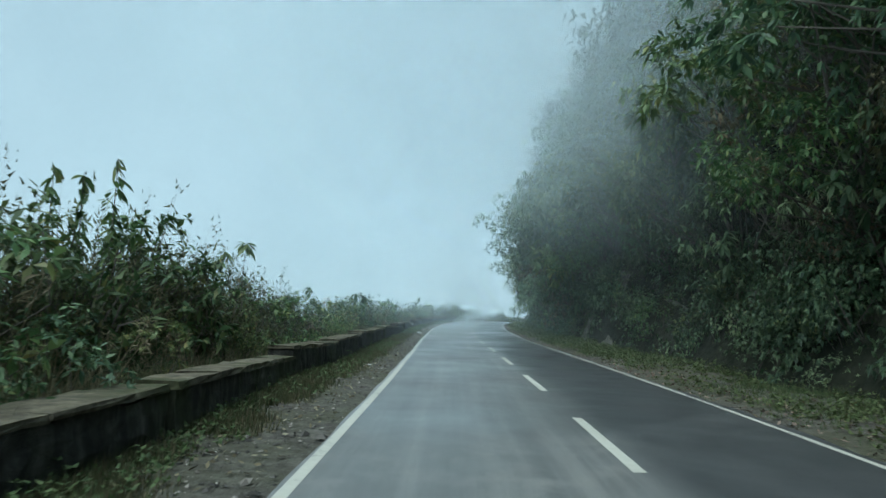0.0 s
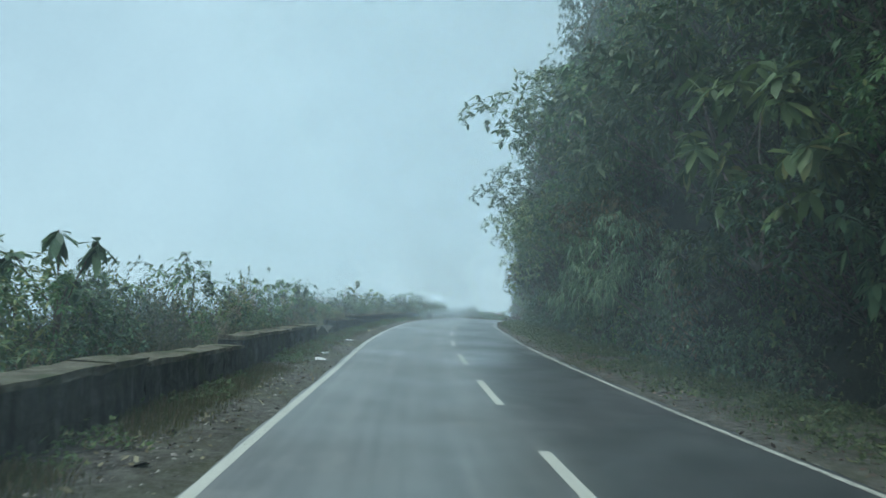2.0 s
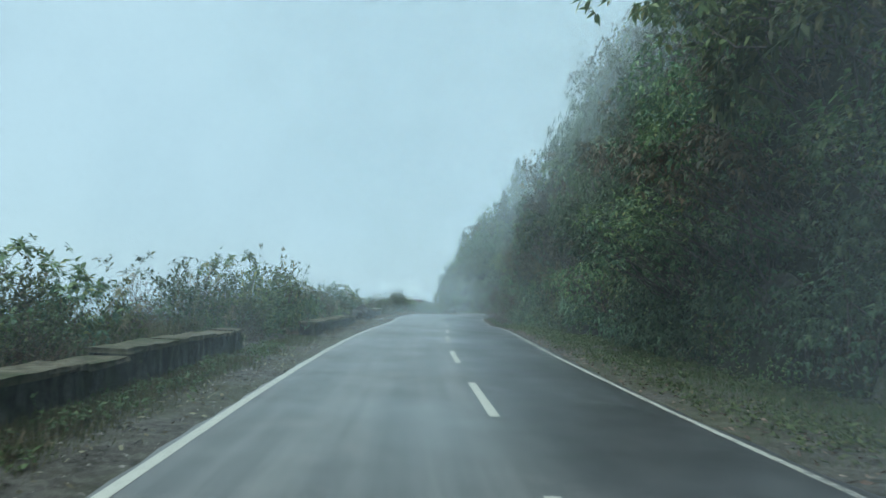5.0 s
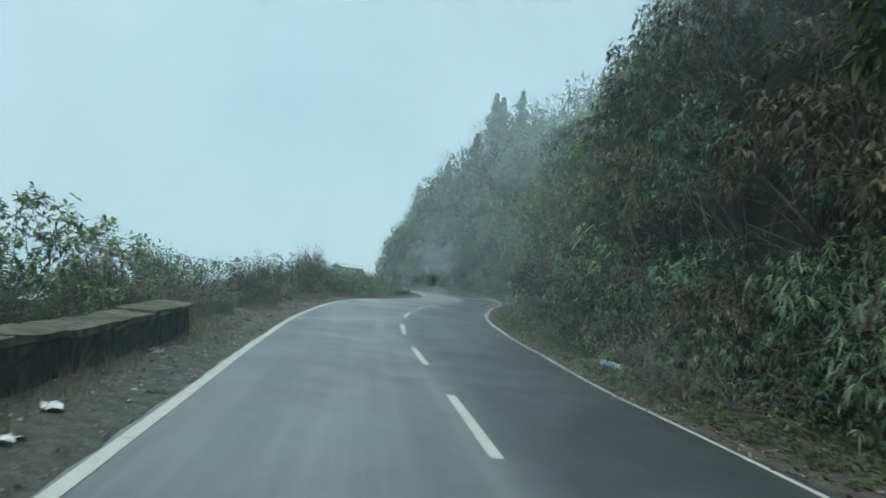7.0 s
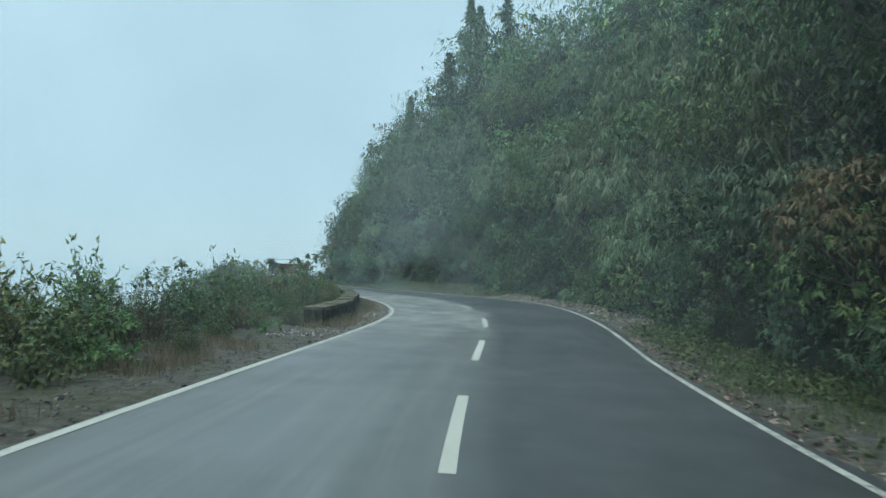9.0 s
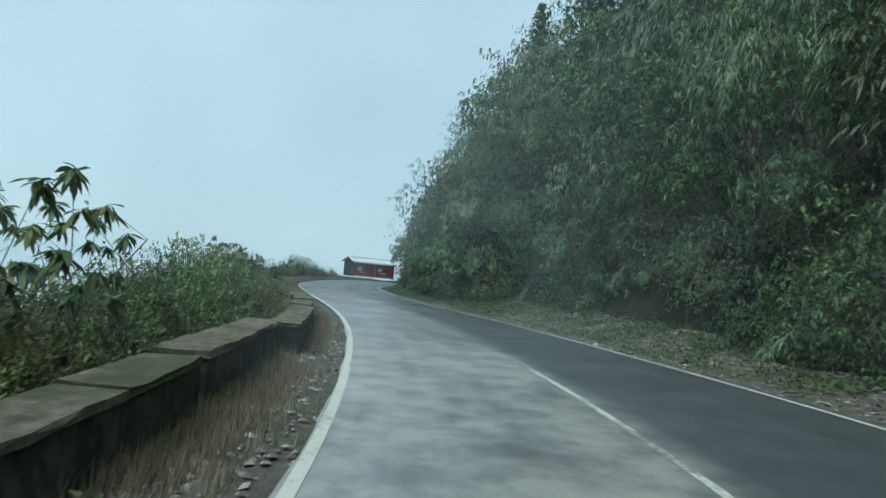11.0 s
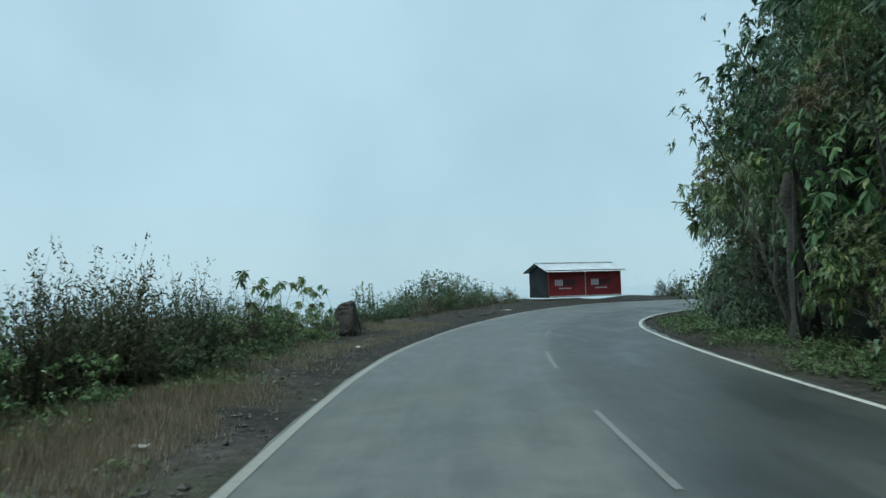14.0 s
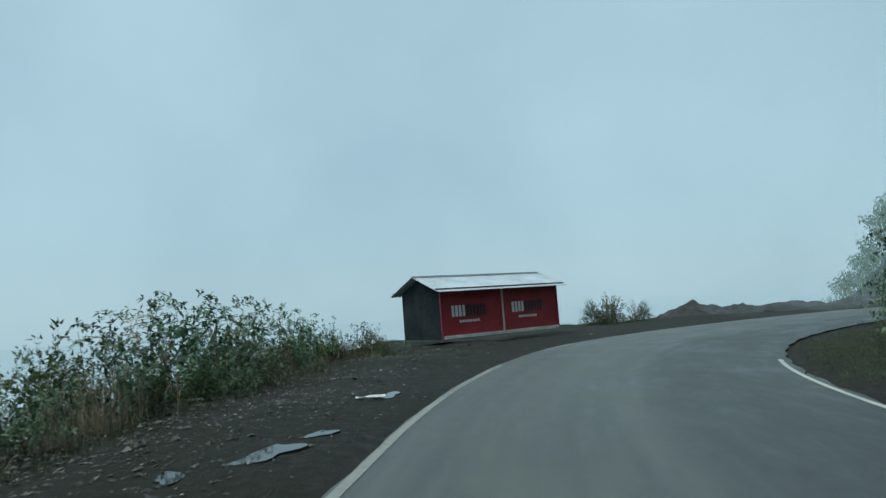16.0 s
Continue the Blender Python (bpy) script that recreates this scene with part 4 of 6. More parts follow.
def shoot_bush(name, seed, size, shoots, per, leaf, material, label, bark=None, lift=0.25):
    """A bush of many thin shoots, each with small leaves along its outer part."""
    rng = np.random.RandomState(seed)
    ob = thing(name, None, label, "bush", VALLEY)
    q = rng.normal(size=(shoots, 3))
    q /= np.linalg.norm(q, axis=1, keepdims=True)
    q[:, 2] = np.abs(q[:, 2]) * 1.1 - 0.12
    lobe = 0.82 + 0.25 * np.sin(2.3 * np.arctan2(q[:, 1], q[:, 0]) + seed) * rng.uniform(0.3, 1, shoots)
    tip = q * np.array(size) * (lobe * rng.uniform(0.55, 1.12, shoots) ** 0.7)[:, None]
    root = tip * np.array([0.30, 0.30, 0.12]) + rng.normal(size=(shoots, 3)) * np.array([0.06, 0.06, 0.0]) * size[0]
    bend = (root + tip) / 2 + np.array([0, 0, lift]) * size[2] * 0.35 + rng.normal(size=(shoots, 3)) * 0.05 * size[0]
    w = rng.uniform(0.25, 1.0, (shoots, per, 1)) ** 0.8
    r0, r1, r2 = root[:, None], bend[:, None], tip[:, None]
    p = (r0 * (1 - w) ** 2 + 2 * r1 * w * (1 - w) + r2 * w * w).reshape(-1, 3) + rng.normal(size=(shoots * per, 3)) * 0.022 * size[0]
    run = (2 * (1 - w) * (r1 - r0) + 2 * w * (r2 - r1)).reshape(-1, 3)
    run /= np.linalg.norm(run, axis=1, keepdims=True) + 1e-6
    d = run * 0.5 + rng.normal(size=p.shape) * 0.55 + np.array([0, 0, 0.1])
    d /= np.linalg.norm(d, axis=1, keepdims=True)
    side = np.cross(d, rng.normal(size=p.shape))
    side /= np.linalg.norm(side, axis=1, keepdims=True) + 1e-6
    ln = leaf[0] * rng.uniform(0.6, 1.35, (len(p), 1))
    wd = side * ln * leaf[1] / leaf[0] / 2
    foliage = np.stack([p + d * ln * 0.15 + wd, p + d * ln, p + d * ln * 0.15 - wd], 1).reshape(-1, 3)
    part("crown", quads("crown", foliage, material, 3), material, ob)
    part("brushwood", quads("brushwood", np.concatenate([
        np.stack([root, bend + [0.006, 0, 0.006], bend - [0.006, 0, 0.006]], 1),
        np.stack([bend + [0.006, 0, 0.006], bend - [0.006, 0, 0.006], tip], 1),
        np.stack([root + [0, 0.012, 0], bend, root - [0, 0.012, 0]], 1),
        np.stack([bend + [0, 0.005, 0], bend - [0, 0.005, 0], tip], 1)]).reshape(-1, 3), bark or BARK, 3), BARK, ob, "thin bare stems")
    return ob


low = [
    (shoot_bush("bush", 31, (1.0, 1.0, 1.75), 150, 17, (0.10, 0.038), GREEN, "green roadside bush behind the parapet"), 1.2),
    (shoot_bush("scrub_bush", 32, (1.05, 1.0, 1.65), 160, 16, (0.08, 0.032), SCRUB, "scrubby dark green bush at the valley edge"), 1.5),
    (plant("sapling", 33, (0.5, 0.5, 1.8), 420, (0.15, 0.04), GREEN, "spindly sapling with long drooping leaves", "sapling", VALLEY, 1.1, 16, 0.10, stems=16, stem_r=0.011, whorl=8, corners=6), 0.6),
    (shoot_bush("dry_bush", 34, (0.95, 0.9, 1.5), 130, 9, (0.075, 0.024), BROWN, "dry brown brush with fine bare twigs", TWIG), 0.8),
    (shoot_bush("thicket_bush", 35, (1.6, 1.5, 3.0), 380, 20, (0.095, 0.032), SCRUB, "dense fine-leaved dark scrub bush with twiggy top"), 0.0),
]
leafy_low = [plant("leafy_bush", 91, (0.95, 0.9, 1.6), 1000, (0.115, 0.042), GREEN, "leafy green bush at the valley edge", "bush", VALLEY, 0.6, 30, 0.22, stems=10, stem_r=0.012, whorl=7),
             plant("leafy_bush", 92, (1.0, 0.9, 1.5), 1000, (0.10, 0.036), DEEP, "dark leafy bush at the valley edge", "bush", VALLEY, 0.5, 34, 0.20, stems=10, stem_r=0.012, whorl=7)]
LIME = leafy("yellow_green_leaves", [(0.0, (0.07, 0.095, 0.035)), (0.5, (0.125, 0.16, 0.06)), (0.85, (0.19, 0.20, 0.085)), (1.0, (0.25, 0.21, 0.11))], 0.6, 0.3, 0.3)
lime_bush = shoot_bush("hedge_bush", 36, (1.0, 1.0, 1.35), 170, 14, (0.085, 0.036), LIME, "rounded yellow-green bush behind the parapet")
lw = np.array([w for _, w in low])
grass = [tuft("grass_tuft", 41, 150, 1.0, STRAW, "tall dry grass tuft behind the parapet", "tall grass along the valley edge", 0.3, 0.35, 3),
         tuft("grass_tuft", 42, 150, 0.75, GRASS, "arching green grass tuft at the road edge", "tall grass along the valley edge", 0.3, 0.5)]
TALL_AT = [-14, 0, 8, 11, 40, 80, 84, 96, 100, 112, 122, 128, 140, 150, 158, 172, 186, 205, 214, 228, 233, 242]
TALL = [1.75, 1.75, 1.6, 1.15, 1.25, 1.15, 1.4, 1.4, 0.9, 1.2, 0.9, 0.85, 1.1, 0.8, 1.05, 0.95, 1.1, 1.05, 0.8, 0.6, 0.95, 0.8]
START_AT = [-20, 80, 90, 108, 116, 150, 190, 200, 215, 226, 242]
START = [6.0, 6.0, 5.3, 5.2, 5.0, 5.2, 5.6, 6.2, 6.6, 6.9, 8.3]
for out, gap, size in [(0.2, 1.25, 0.62), (1.0, 1.2, 0.85), (1.9, 1.3, 1.05), (2.9, 2.0, 1.25)]:
    s = -14.0
    while s < 243:
        s += gap * rng.uniform(0.6, 1.4)
        l = np.interp(s, START_AT, START) + out + rng.normal() * 0.25
        if 221.3 < s < 224.0 and l < 7.5:
            continue
        x, y = plan(s, l)
        tall = np.interp(s, TALL_AT, TALL)
        if rng.rand() < (0.5 if 184 < s < 206 and out < 1.5 else 0.28):
            ob, base = grass[rng.randint(2)], 1.0
        else:
            w = lw * (np.array([0.7, 1, 0.0, 2.2, 1]) if 100 < s < 150 else np.array([2.8, 0.7, 0.5, 0.5, 1]) if 150 < s < 182 else np.array([1.3, 1, 0.3, 0.8, 1]))
            ob, base = low[rng.choice(5, p=w / w.sum())][0], 1.0
            # past 222 only the dark-leaved kind, its colour standing for shade
            if rng.rand() < 0.45:
                ob = lime_bush if 150 < s < 187 else leafy_low[1 if s > 222 else rng.randint(2)]
        g = base * size * tall * rng.uniform(0.75, 1.2)
        m = pose(x, y, land_at(x, y) - 0.1, rng.normal() * 5, rng.normal() * 5, rng.uniform(0, 360)) @ Matrix.Diagonal((g, g, g, 1))
        put(ob, m)

# dense scrub
for s, l, g in ((13.2, 7.4, 0.95), (11.6, 7.9, 1.1), (9.6, 7.7, 1.2), (7.4, 8.2, 1.35), (5.2, 7.9, 1.25), (4.4, 8.4, 1.5), (2.4, 7.8, 1.2), (0.2, 8.0, 1.3), (15.5, 7.4, 0.75), (97.2, 6.7, 0.75), (99.0, 6.9, 0.8), (101.0, 6.8, 0.78), (103.0, 7.0, 0.7), (105.5, 6.6, 0.6), (128, 6.8, 0.5), (130.5, 7.2, 0.62), (133, 7.0, 0.68), (135.0, 6.8, 1.0), (136.8, 6.9, 1.1), (138.6, 7.2, 1.1), (141, 7.0, 0.8),
                (229.4, 8.0, 0.42), (231.4, 8.1, 0.52), (233.2, 8.5, 0.72), (235.0, 8.9, 0.82), (236.2, 10.2, 0.9), (237.0, 9.5, 0.85), (238.2, 11.0, 0.95), (239.0, 10.2, 0.85), (241.0, 11.1, 0.8), (241.4, 12.2, 0.8), (243.0, 12.3, 0.6), (195.5, 7.4, 0.75), (198, 7.6, 0.8), (201, 7.5, 0.8), (203.0, 7.9, 0.88), (205.2, 7.4, 0.85), (206.5, 8.0, 0.95), (208.0, 7.5, 0.85), (209.4, 8.0, 0.9), (211, 7.4, 0.92), (212.4, 7.2, 1.0), (213.6, 7.8, 1.0), (214.8, 7.3, 0.9), (216.4, 7.6, 0.75), (217.6, 7.3, 0.66), (219.0, 7.5, 0.62), (220.2, 7.8, 0.55), (224.2, 7.7, 0.36), (225.6, 7.8, 0.42), (227.0, 8.0, 0.45), (228.4, 8.1, 0.48), (176, 6.6, 0.6), (180, 6.4, 0.6), (188, 6.6, 0.62)):
    x, y = plan(s, l)
    # past 224 dark leaves carry the bushes' shaded side in their colour
    if s > 224:
        g *= 1.5
        put(leafy_low[1], pose(x, y, land_at(x, y) - 0.1, 0, 0, s * 53) @ Matrix.Diagonal((g, g, g * 1.1, 1)))
    else:
        put(low[4][0], pose(x, y, land_at(x, y) - 0.1, 0, 0, s * 53) @ Matrix.Diagonal((g, g, g, 1)))
for s, l, g in ((197.6, 6.7, 1.0), (199.0, 7.1, 1.15), (200.8, 6.9, 1.0), (170.5, 5.9, 0.95), (172.0, 6.2, 1.0), (175.0, 6.3, 1.2), (177.0, 6.2, 1.25), (179.0, 6.3, 1.25), (181.0, 6.2, 1.1)):
    x, y = plan(s, l)
    put(low[0][0], pose(x, y, land_at(x, y) - 0.1, 0, 0, s * 91) @ Matrix.Diagonal((g, g, g, 1)))
for k in range(26):
    s = 158 + 1.05 * k + rng.normal() * 0.3
    x, y = plan(s, rng.uniform(5.5, 6.6))
    g = rng.uniform(0.75, 1.15)
    put(lime_bush, pose(x, y, land_at(x, y) - 0.1, 0, 0, s * 37) @ Matrix.Diagonal((g, g, g, 1)))
for k in range(34):
    s = 192 + 1.45 * k + rng.normal() * 0.3
    l = np.interp(s, START_AT, START) + rng.uniform(0.3, 1.6)
    x, y = plan(s, l)
    g = rng.uniform(0.6, 0.95) * np.interp(s, [192, 215, 222, 228, 234], [1.1, 0.9, 0.55, 0.75, 1.0])
    # past 220 the dark-leaved kind again, shade put into the leaf colour
    put(leafy_low[1 if s > 220 else k % 2], pose(x, y, land_at(x, y) - 0.1, 0, 0, s * 37) @ Matrix.Diagonal((g, g, g, 1)))
for s, l, g in ((213.5, 6.1, 0.7), (214.8, 6.4, 0.75), (216.0, 6.2, 0.65), (217.2, 6.5, 0.7), (218.5, 6.4, 0.65), (219.8, 6.5, 0.7), (221.0, 6.7, 0.6), (223.6, 7.0, 0.5), (225.0, 7.1, 0.5)):
    x, y = plan(s, l)
    put(leafy_low[int(s * 10) % 2], pose(x, y, land_at(x, y) - 0.1, 0, 0, s * 61) @ Matrix.Diagonal((g, g, g, 1)))
for s, l, g in ((233.0, 8.3, 1.25), (237.4, 9.6, 1.2)):
    x, y = plan(s, l)
    put(grass[0], pose(x, y, land_at(x, y) - 0.1, 0, 0, s * 91) @ Matrix.Diagonal((g, g, g, 1)))
stalks = stalk_plant("tall_stalk_plant", 57, 3.6, "tall stalks with drooping dark leaves above the scrub", "stalks above the scrub")
for s, l, g in ((2.1, 8.0, 1.08), (228.0, 8.4, 0.5)):
    x, y = plan(s, l)
    put(stalks, pose(x, y, land_at(x, y) - 0.1, 0, 0, 35 if s < 10 else s) @ Matrix.Diagonal((g, g, g, 1)))

# saplings that stand out over the scrub
for s, l, g in ((169.5, 6.3, 1.35), (223.2, 7.9, 0.9), (216.6, 6.9, 1.1), (218.0, 7.0, 1.05), (219.3, 7.3, 1.0), (220.8, 7.4, 1.1), (221.6, 7.7, 1.0), (64.5, 7.0, 1.45), (66.0, 7.6, 1.2), (72.5, 7.4, 1.3), (74.0, 7.0, 1.1), (45.0, 7.6, 1.2), (168.6, 6.9, 1.35), (170.2, 7.4, 1.2), (171.4, 6.6, 1.1), (193.5, 7.2, 1.2), (196, 7.8, 1.25), (206.0, 7.6, 1.1), (209.5, 7.5, 0.9)):
    x, y = plan(s, l)
    put(low[2][0], pose(x, y, land_at(x, y) - 0.1, 0, 0, s * 77) @ Matrix.Diagonal((g, g, g, 1)))



def umbrella_sapling(seed, height):
    """A few bare forking stems, each ending in a heavy whorl of broad hanging leaves."""
    rng = np.random.RandomState(seed)
    ob = thing("umbrella_sapling", None, "sapling with heavy whorls of broad hanging leaves", "sapling", VALLEY)
    tops = np.array([(-0.62, 0.1, 0.86), (-0.12, -0.12, 1.0), (0.42, 0.1, 0.97), (0.12, 0.35, 0.72)]) * height * np.array([0.5, 0.5, 1]) + rng.normal(size=(4, 3)) * 0.05
    fork = np.array([0, 0, height * 0.5])
    for k, top in enumerate(tops):
        v, q = tube([fork * 0.0 - [0, 0, 0.2], fork * 0.9 + rng.normal(size=3) * 0.03, (fork + top) / 2 - [0, 0, 0.05], top], 0.022, 0.009, 5)
        part("stem", mesh_of("stem", v, q, TWIG), TWIG, ob)
    up = np.tile([[0.0, 0.0, 1.0]], (4, 1))
    blades = [blades_at(rng, tops - [0, 0, d], up, 0.38, 0.12, w, 0.1, 0.18, n, 6) for d, w, n in ((0.0, 0.7, 7), (0.02, 1.7, 9), (0.06, 3.0, 8))]
    part("foliage", quads("foliage", np.concatenate(blades), DEEP, 6), DEEP, ob, "broad drooping dark green leaves")
    return ob


hanging = umbrella_sapling(61, 2.5)
for s, l, g, turn in ((31.0, 7.3, 1.0, 20), (51.5, 7.6, 0.8, 10), (75.5, 7.4, 0.75, -10)):
    x, y = plan(s, l)
    put(hanging, pose(x, y, land_at(x, y) - 0.05, 0, 0, turn) @ Matrix.Diagonal((g, g, g, 1)))

ridge = fir("fir_tree", 51, 9.0, "tall dark fir on the misty ridge")
for k, (x, y, g) in enumerate([(38.6, 200.5, 1.25), (42.5, 204.0, 1.25), (44.5, 206.0, 1.2), (35.0, 203.0, 0.95), (47.0, 203.5, 1.1)]):
    put(ridge, pose(x, y, land_at(x, y) - 0.5, 0, 0, 70 * k) @ Matrix.Diagonal((g, g, g, 1)))
# ---------------------------------------------------------------- parapet
def parapet(s0, s1, height, off, seed, broken=False, thick=0.27):
    """A length of stained masonry parapet: a rough body and a lichened coping laid in slabs."""
    r = np.random.RandomState(seed)
    ob = thing("parapet_wall", None, "broken dark masonry parapet beside the road" if broken else "low dark stained masonry parapet with a lichened top", "parapet", "parapet along the valley side")
    level = f(RZ, (s0 + s1) / 2) + f(BANKS, (s0 + s1) / 2) * min(off, 4.5)
    tilt = r.normal() * 0.006

    def block(name, a, b, lo, hi, half, rows, ups, rough, material, label=""):
        along = np.linspace(a, b, rows)
        ring = [(-half, z) for z in np.linspace(lo, hi, ups)] + [(half, z) for z in np.linspace(hi, lo, ups)]
        verts, faces, n = [], [], len(ring)
        for i, q in enumerate(along):
            for dl, dz in ring:
                j = r.normal(size=3) * rough
                worn = 0.0
                if broken and dz > 0.05:
                    worn = (0.10 + 0.28 * (0.5 + 0.5 * math.sin(q * 2.6 + seed)) * r.uniform(0.6, 1.0)) * dz / height
                x, y = plan(q + (j[1] if 0 < i < rows - 1 else j[1] * 0.6), off + dl + j[0] + (0.05 * dz / height if dl < 0 else 0))
                verts.append((x, y, level + dz + tilt * (q - s0) + j[2] - worn))
        for i in range(rows - 1):
            for k in range(n):
                m = (k + 1) % n
                faces.append((i * n + k, i * n + m, (i + 1) * n + m, (i + 1) * n + k))
        faces += [tuple(range(n))[::-1], tuple((rows - 1) * n + k for k in range(n))]
        part(name, mesh_of(name, verts, faces, material), material, ob, label)

    block("wall_body", s0, s1, -0.3, height - 0.075, thick, max(4, int((s1 - s0) / 0.22)), 6, 0.017, WALLSTONE)
    q = s0 - 0.02
    while q < s1 - 0.2:
        run = min(r.uniform(1.1, 2.4), s1 - q + 0.02)
        if s1 - q - run < 0.5:
            run = s1 - q + 0.02
        if not (broken and r.rand() < 0.75):
            drop = 0.012 * r.normal()
            block("coping_slab", q, q + run - 0.015, height - 0.075 + drop, height + drop, thick + 0.035 + 0.012 * r.normal(), max(3, int(run / 0.25)), 3, 0.009, COPING)
        q += run
    return ob


seed = 60
JOINTS = [-14, -8, -1, 4.7, 10, 14.7, 19.4, 24.3, 28.8, 33.8, 38.7, 43.2, 47.6, 52.6, 58.5, 64.5, 70, 76, 82]
TOPS = [0.70, 0.64, 0.56, 0.66, 0.62, 0.70, 0.62, 0.68, 0.60, 0.66, 0.62, 0.58, 0.56, 0.60, 0.54, 0.56, 0.50, 0.54]
for k, top in enumerate(TOPS):
    parapet(JOINTS[k], JOINTS[k + 1] - 0.05, top, 5.16 + 0.03 * math.sin(k * 2.3), seed, JOINTS[k] == 43.2)
    seed += 1
for s0, s1, h, off in ((88, 97.2, 0.42, 4.5), (103.5, 107.7, 0.55, 4.5), (107.8, 112.6, 0.45, 4.5), (151, 156.5, 0.56, 4.6), (157, 162.7, 0.60, 4.75), (163.2, 168.6, 0.56, 4.62), (169.0, 173.8, 0.62, 4.66), (174.3, 179, 0.58, 4.36), (179.4, 183.6, 0.64, 4.46), (185.5, 187.3, 0.55, 4.6)):
    parapet(s0, s1, h, off + 0.06, seed)
    seed += 1


# ---------------------------------------------------------------- the hut
TIN = plain("galvanised_tin", (0.42, 0.46, 0.48), (0.68, 0.72, 0.74), 1.2, 12, 0.45, 0.15, 0.005, 0.55)
RED = plain("faded_red_sheet", (0.20, 0.018, 0.022), (0.36, 0.035, 0.04), 1.3, 9, 0.55, 0.1, 0.005)
BLACKTIN = plain("dark_board", (0.014, 0.018, 0.020), (0.035, 0.042, 0.045), 1.3, 9, 1.0, 0.2, 0.005)
BLACKTIN.node_tree.nodes["Principled BSDF"].inputs["Specular IOR Level"].default_value = 0.08
POSTW = plain("whitewashed_timber", (0.35, 0.33, 0.30), (0.62, 0.60, 0.56), 2, 15, 0.8, 0.3, 0.01)
WHITE = plain("white_print", (0.55, 0.55, 0.55), (0.75, 0.75, 0.75), 3, 20, 0.6, 0.05, 0.002)
INK = plain("dark_print", (0.02, 0.02, 0.025), (0.05, 0.05, 0.055), 3, 20, 0.6, 0.05, 0.002)


def hut():
    a, b = Vector((24.92, 245.93, 1.52)), Vector((30.41, 248.76, 1.52))
    turn = math.atan2(b.y - a.y, b.x - a.x)
    w, d, h = (b - a).length, 2.9, 1.95
    ob = thing("roadside_hut", None, "small red tin hut with a pale corrugated roof on gravel", "hut")
    ob.matrix_basis = Matrix.Translation(a) @ Matrix.Rotation(turn, 4, "Z")
    part("front_wall", box((w, 0.04, h - 0.12), (w / 2, 0.02, 0.12 + (h - 0.12) / 2)), RED, ob, "faded red printed sheet")
    part("back_wall", box((w, 0.04, h), (w / 2, d, h / 2)), BLACKTIN, ob)
    for x in (0.02, w - 0.02):
        bm = bmesh.new()
        vs = [bm.verts.new((x + t, y, z)) for t in (-0.02, 0.02) for y, z in ((0.04, 0), (d, 0), (d, h), (d / 2, h + 0.55), (0.04, h))]
        bm.faces.new(vs[:5])
        bm.faces.new(vs[5:][::-1])
        for k in range(5):
            q = (k + 1) % 5
            bm.faces.new((vs[k], vs[k + 5], vs[q + 5], vs[q]))
        part("gable_wall", bm, BLACKTIN, ob, "dark boarded gable end")
    for x in (0.0, w / 2, w):
        part("post", box((0.06, 0.06, h), (x, -0.03, h / 2), 0.008), POSTW if 0 < x < w else RED, ob)
    for x in (0.02, w / 2 + 0.03):
        part("sill", box((w / 2 - 0.1, 0.10, 0.13), (x + w / 4, -0.04, 0.07), 0.01), POSTW, ob, "chipped whitewashed sill")
    # corrugated roof, two slopes with overhang
    for side in (0, 1):
        verts, faces = [], []
        n = 120
        for k in range(n + 1):
            x = -0.35 + (w + 0.75) * k / n
            wave = 0.018 * math.sin(k * 2 * math.pi / 3)
            y0, y1 = (-0.42, d / 2) if side == 0 else (d / 2, d + 0.42)
            z0, z1 = (h - 0.08, h + 0.62) if side == 0 else (h + 0.62, h - 0.08)
            for y, z in ((y0, z0), (y1, z1)):
                verts += [(x, y, z + wave), (x, y, z + wave - 0.012)]
        for k in range(n):
            i = 4 * k
            faces += [(i, i + 4, i + 6, i + 2), (i + 1, i + 3, i + 7, i + 5), (i, i + 1, i + 5, i + 4), (i + 2, i + 6, i + 7, i + 3)]
        part("roof_sheet", mesh_of("roof_sheet", verts, faces, TIN), TIN, ob, "pale corrugated tin roof sheet")
    part("ridge_cap", box((w + 0.7, 0.22, 0.03), (w / 2, d / 2, h + 0.65), 0.01), TIN, ob)
    for y, z in ((-0.2, h + 0.02), (d + 0.2, h + 0.02), (d / 2, h + 0.57)):
        part("rafter", box((w + 0.65, 0.06, 0.07), (w / 2, y, z)), BARK, ob)
    # the print on the sheets: bars where letters stand
    for x0 in (0.35, w / 2 + 0.35):
        for k in range(10):
            part("print_bar", box((0.115, 0.012, 0.44), (x0 + 0.22 + 0.175 * k, -0.010, 1.08)), WHITE if k < 4 else INK, ob)
        for k in range(8):
            part("print_bar", box((0.09, 0.012, 0.10), (x0 + 0.55 + 0.13 * k, -0.010, 0.66)), WHITE, ob)
    return ob


hut()


# ---------------------------------------------------------------- ground cover
def scatter(rng, n, s0, s1, side, near, far):
    """Plan places on one shoulder: near and far are metres past the edge line and fractions of the way to the foot or drop."""
    s = rng.uniform(s0, s1, n)
    lo = (f(WL, s) if side > 0 else f(WR, s)) + near
    hi = np.interp(s, EDGE_AT, EDGE) if side > 0 else np.interp(s, FOOT_AT, FOOT)
    l = lo + (hi * far - lo) * rng.rand(n) ** 0.7 + rng.normal(size=n) * 0.12
    x, y = plan(s, side * l)
    return s, l, x, y, land(x, y) + 0.045


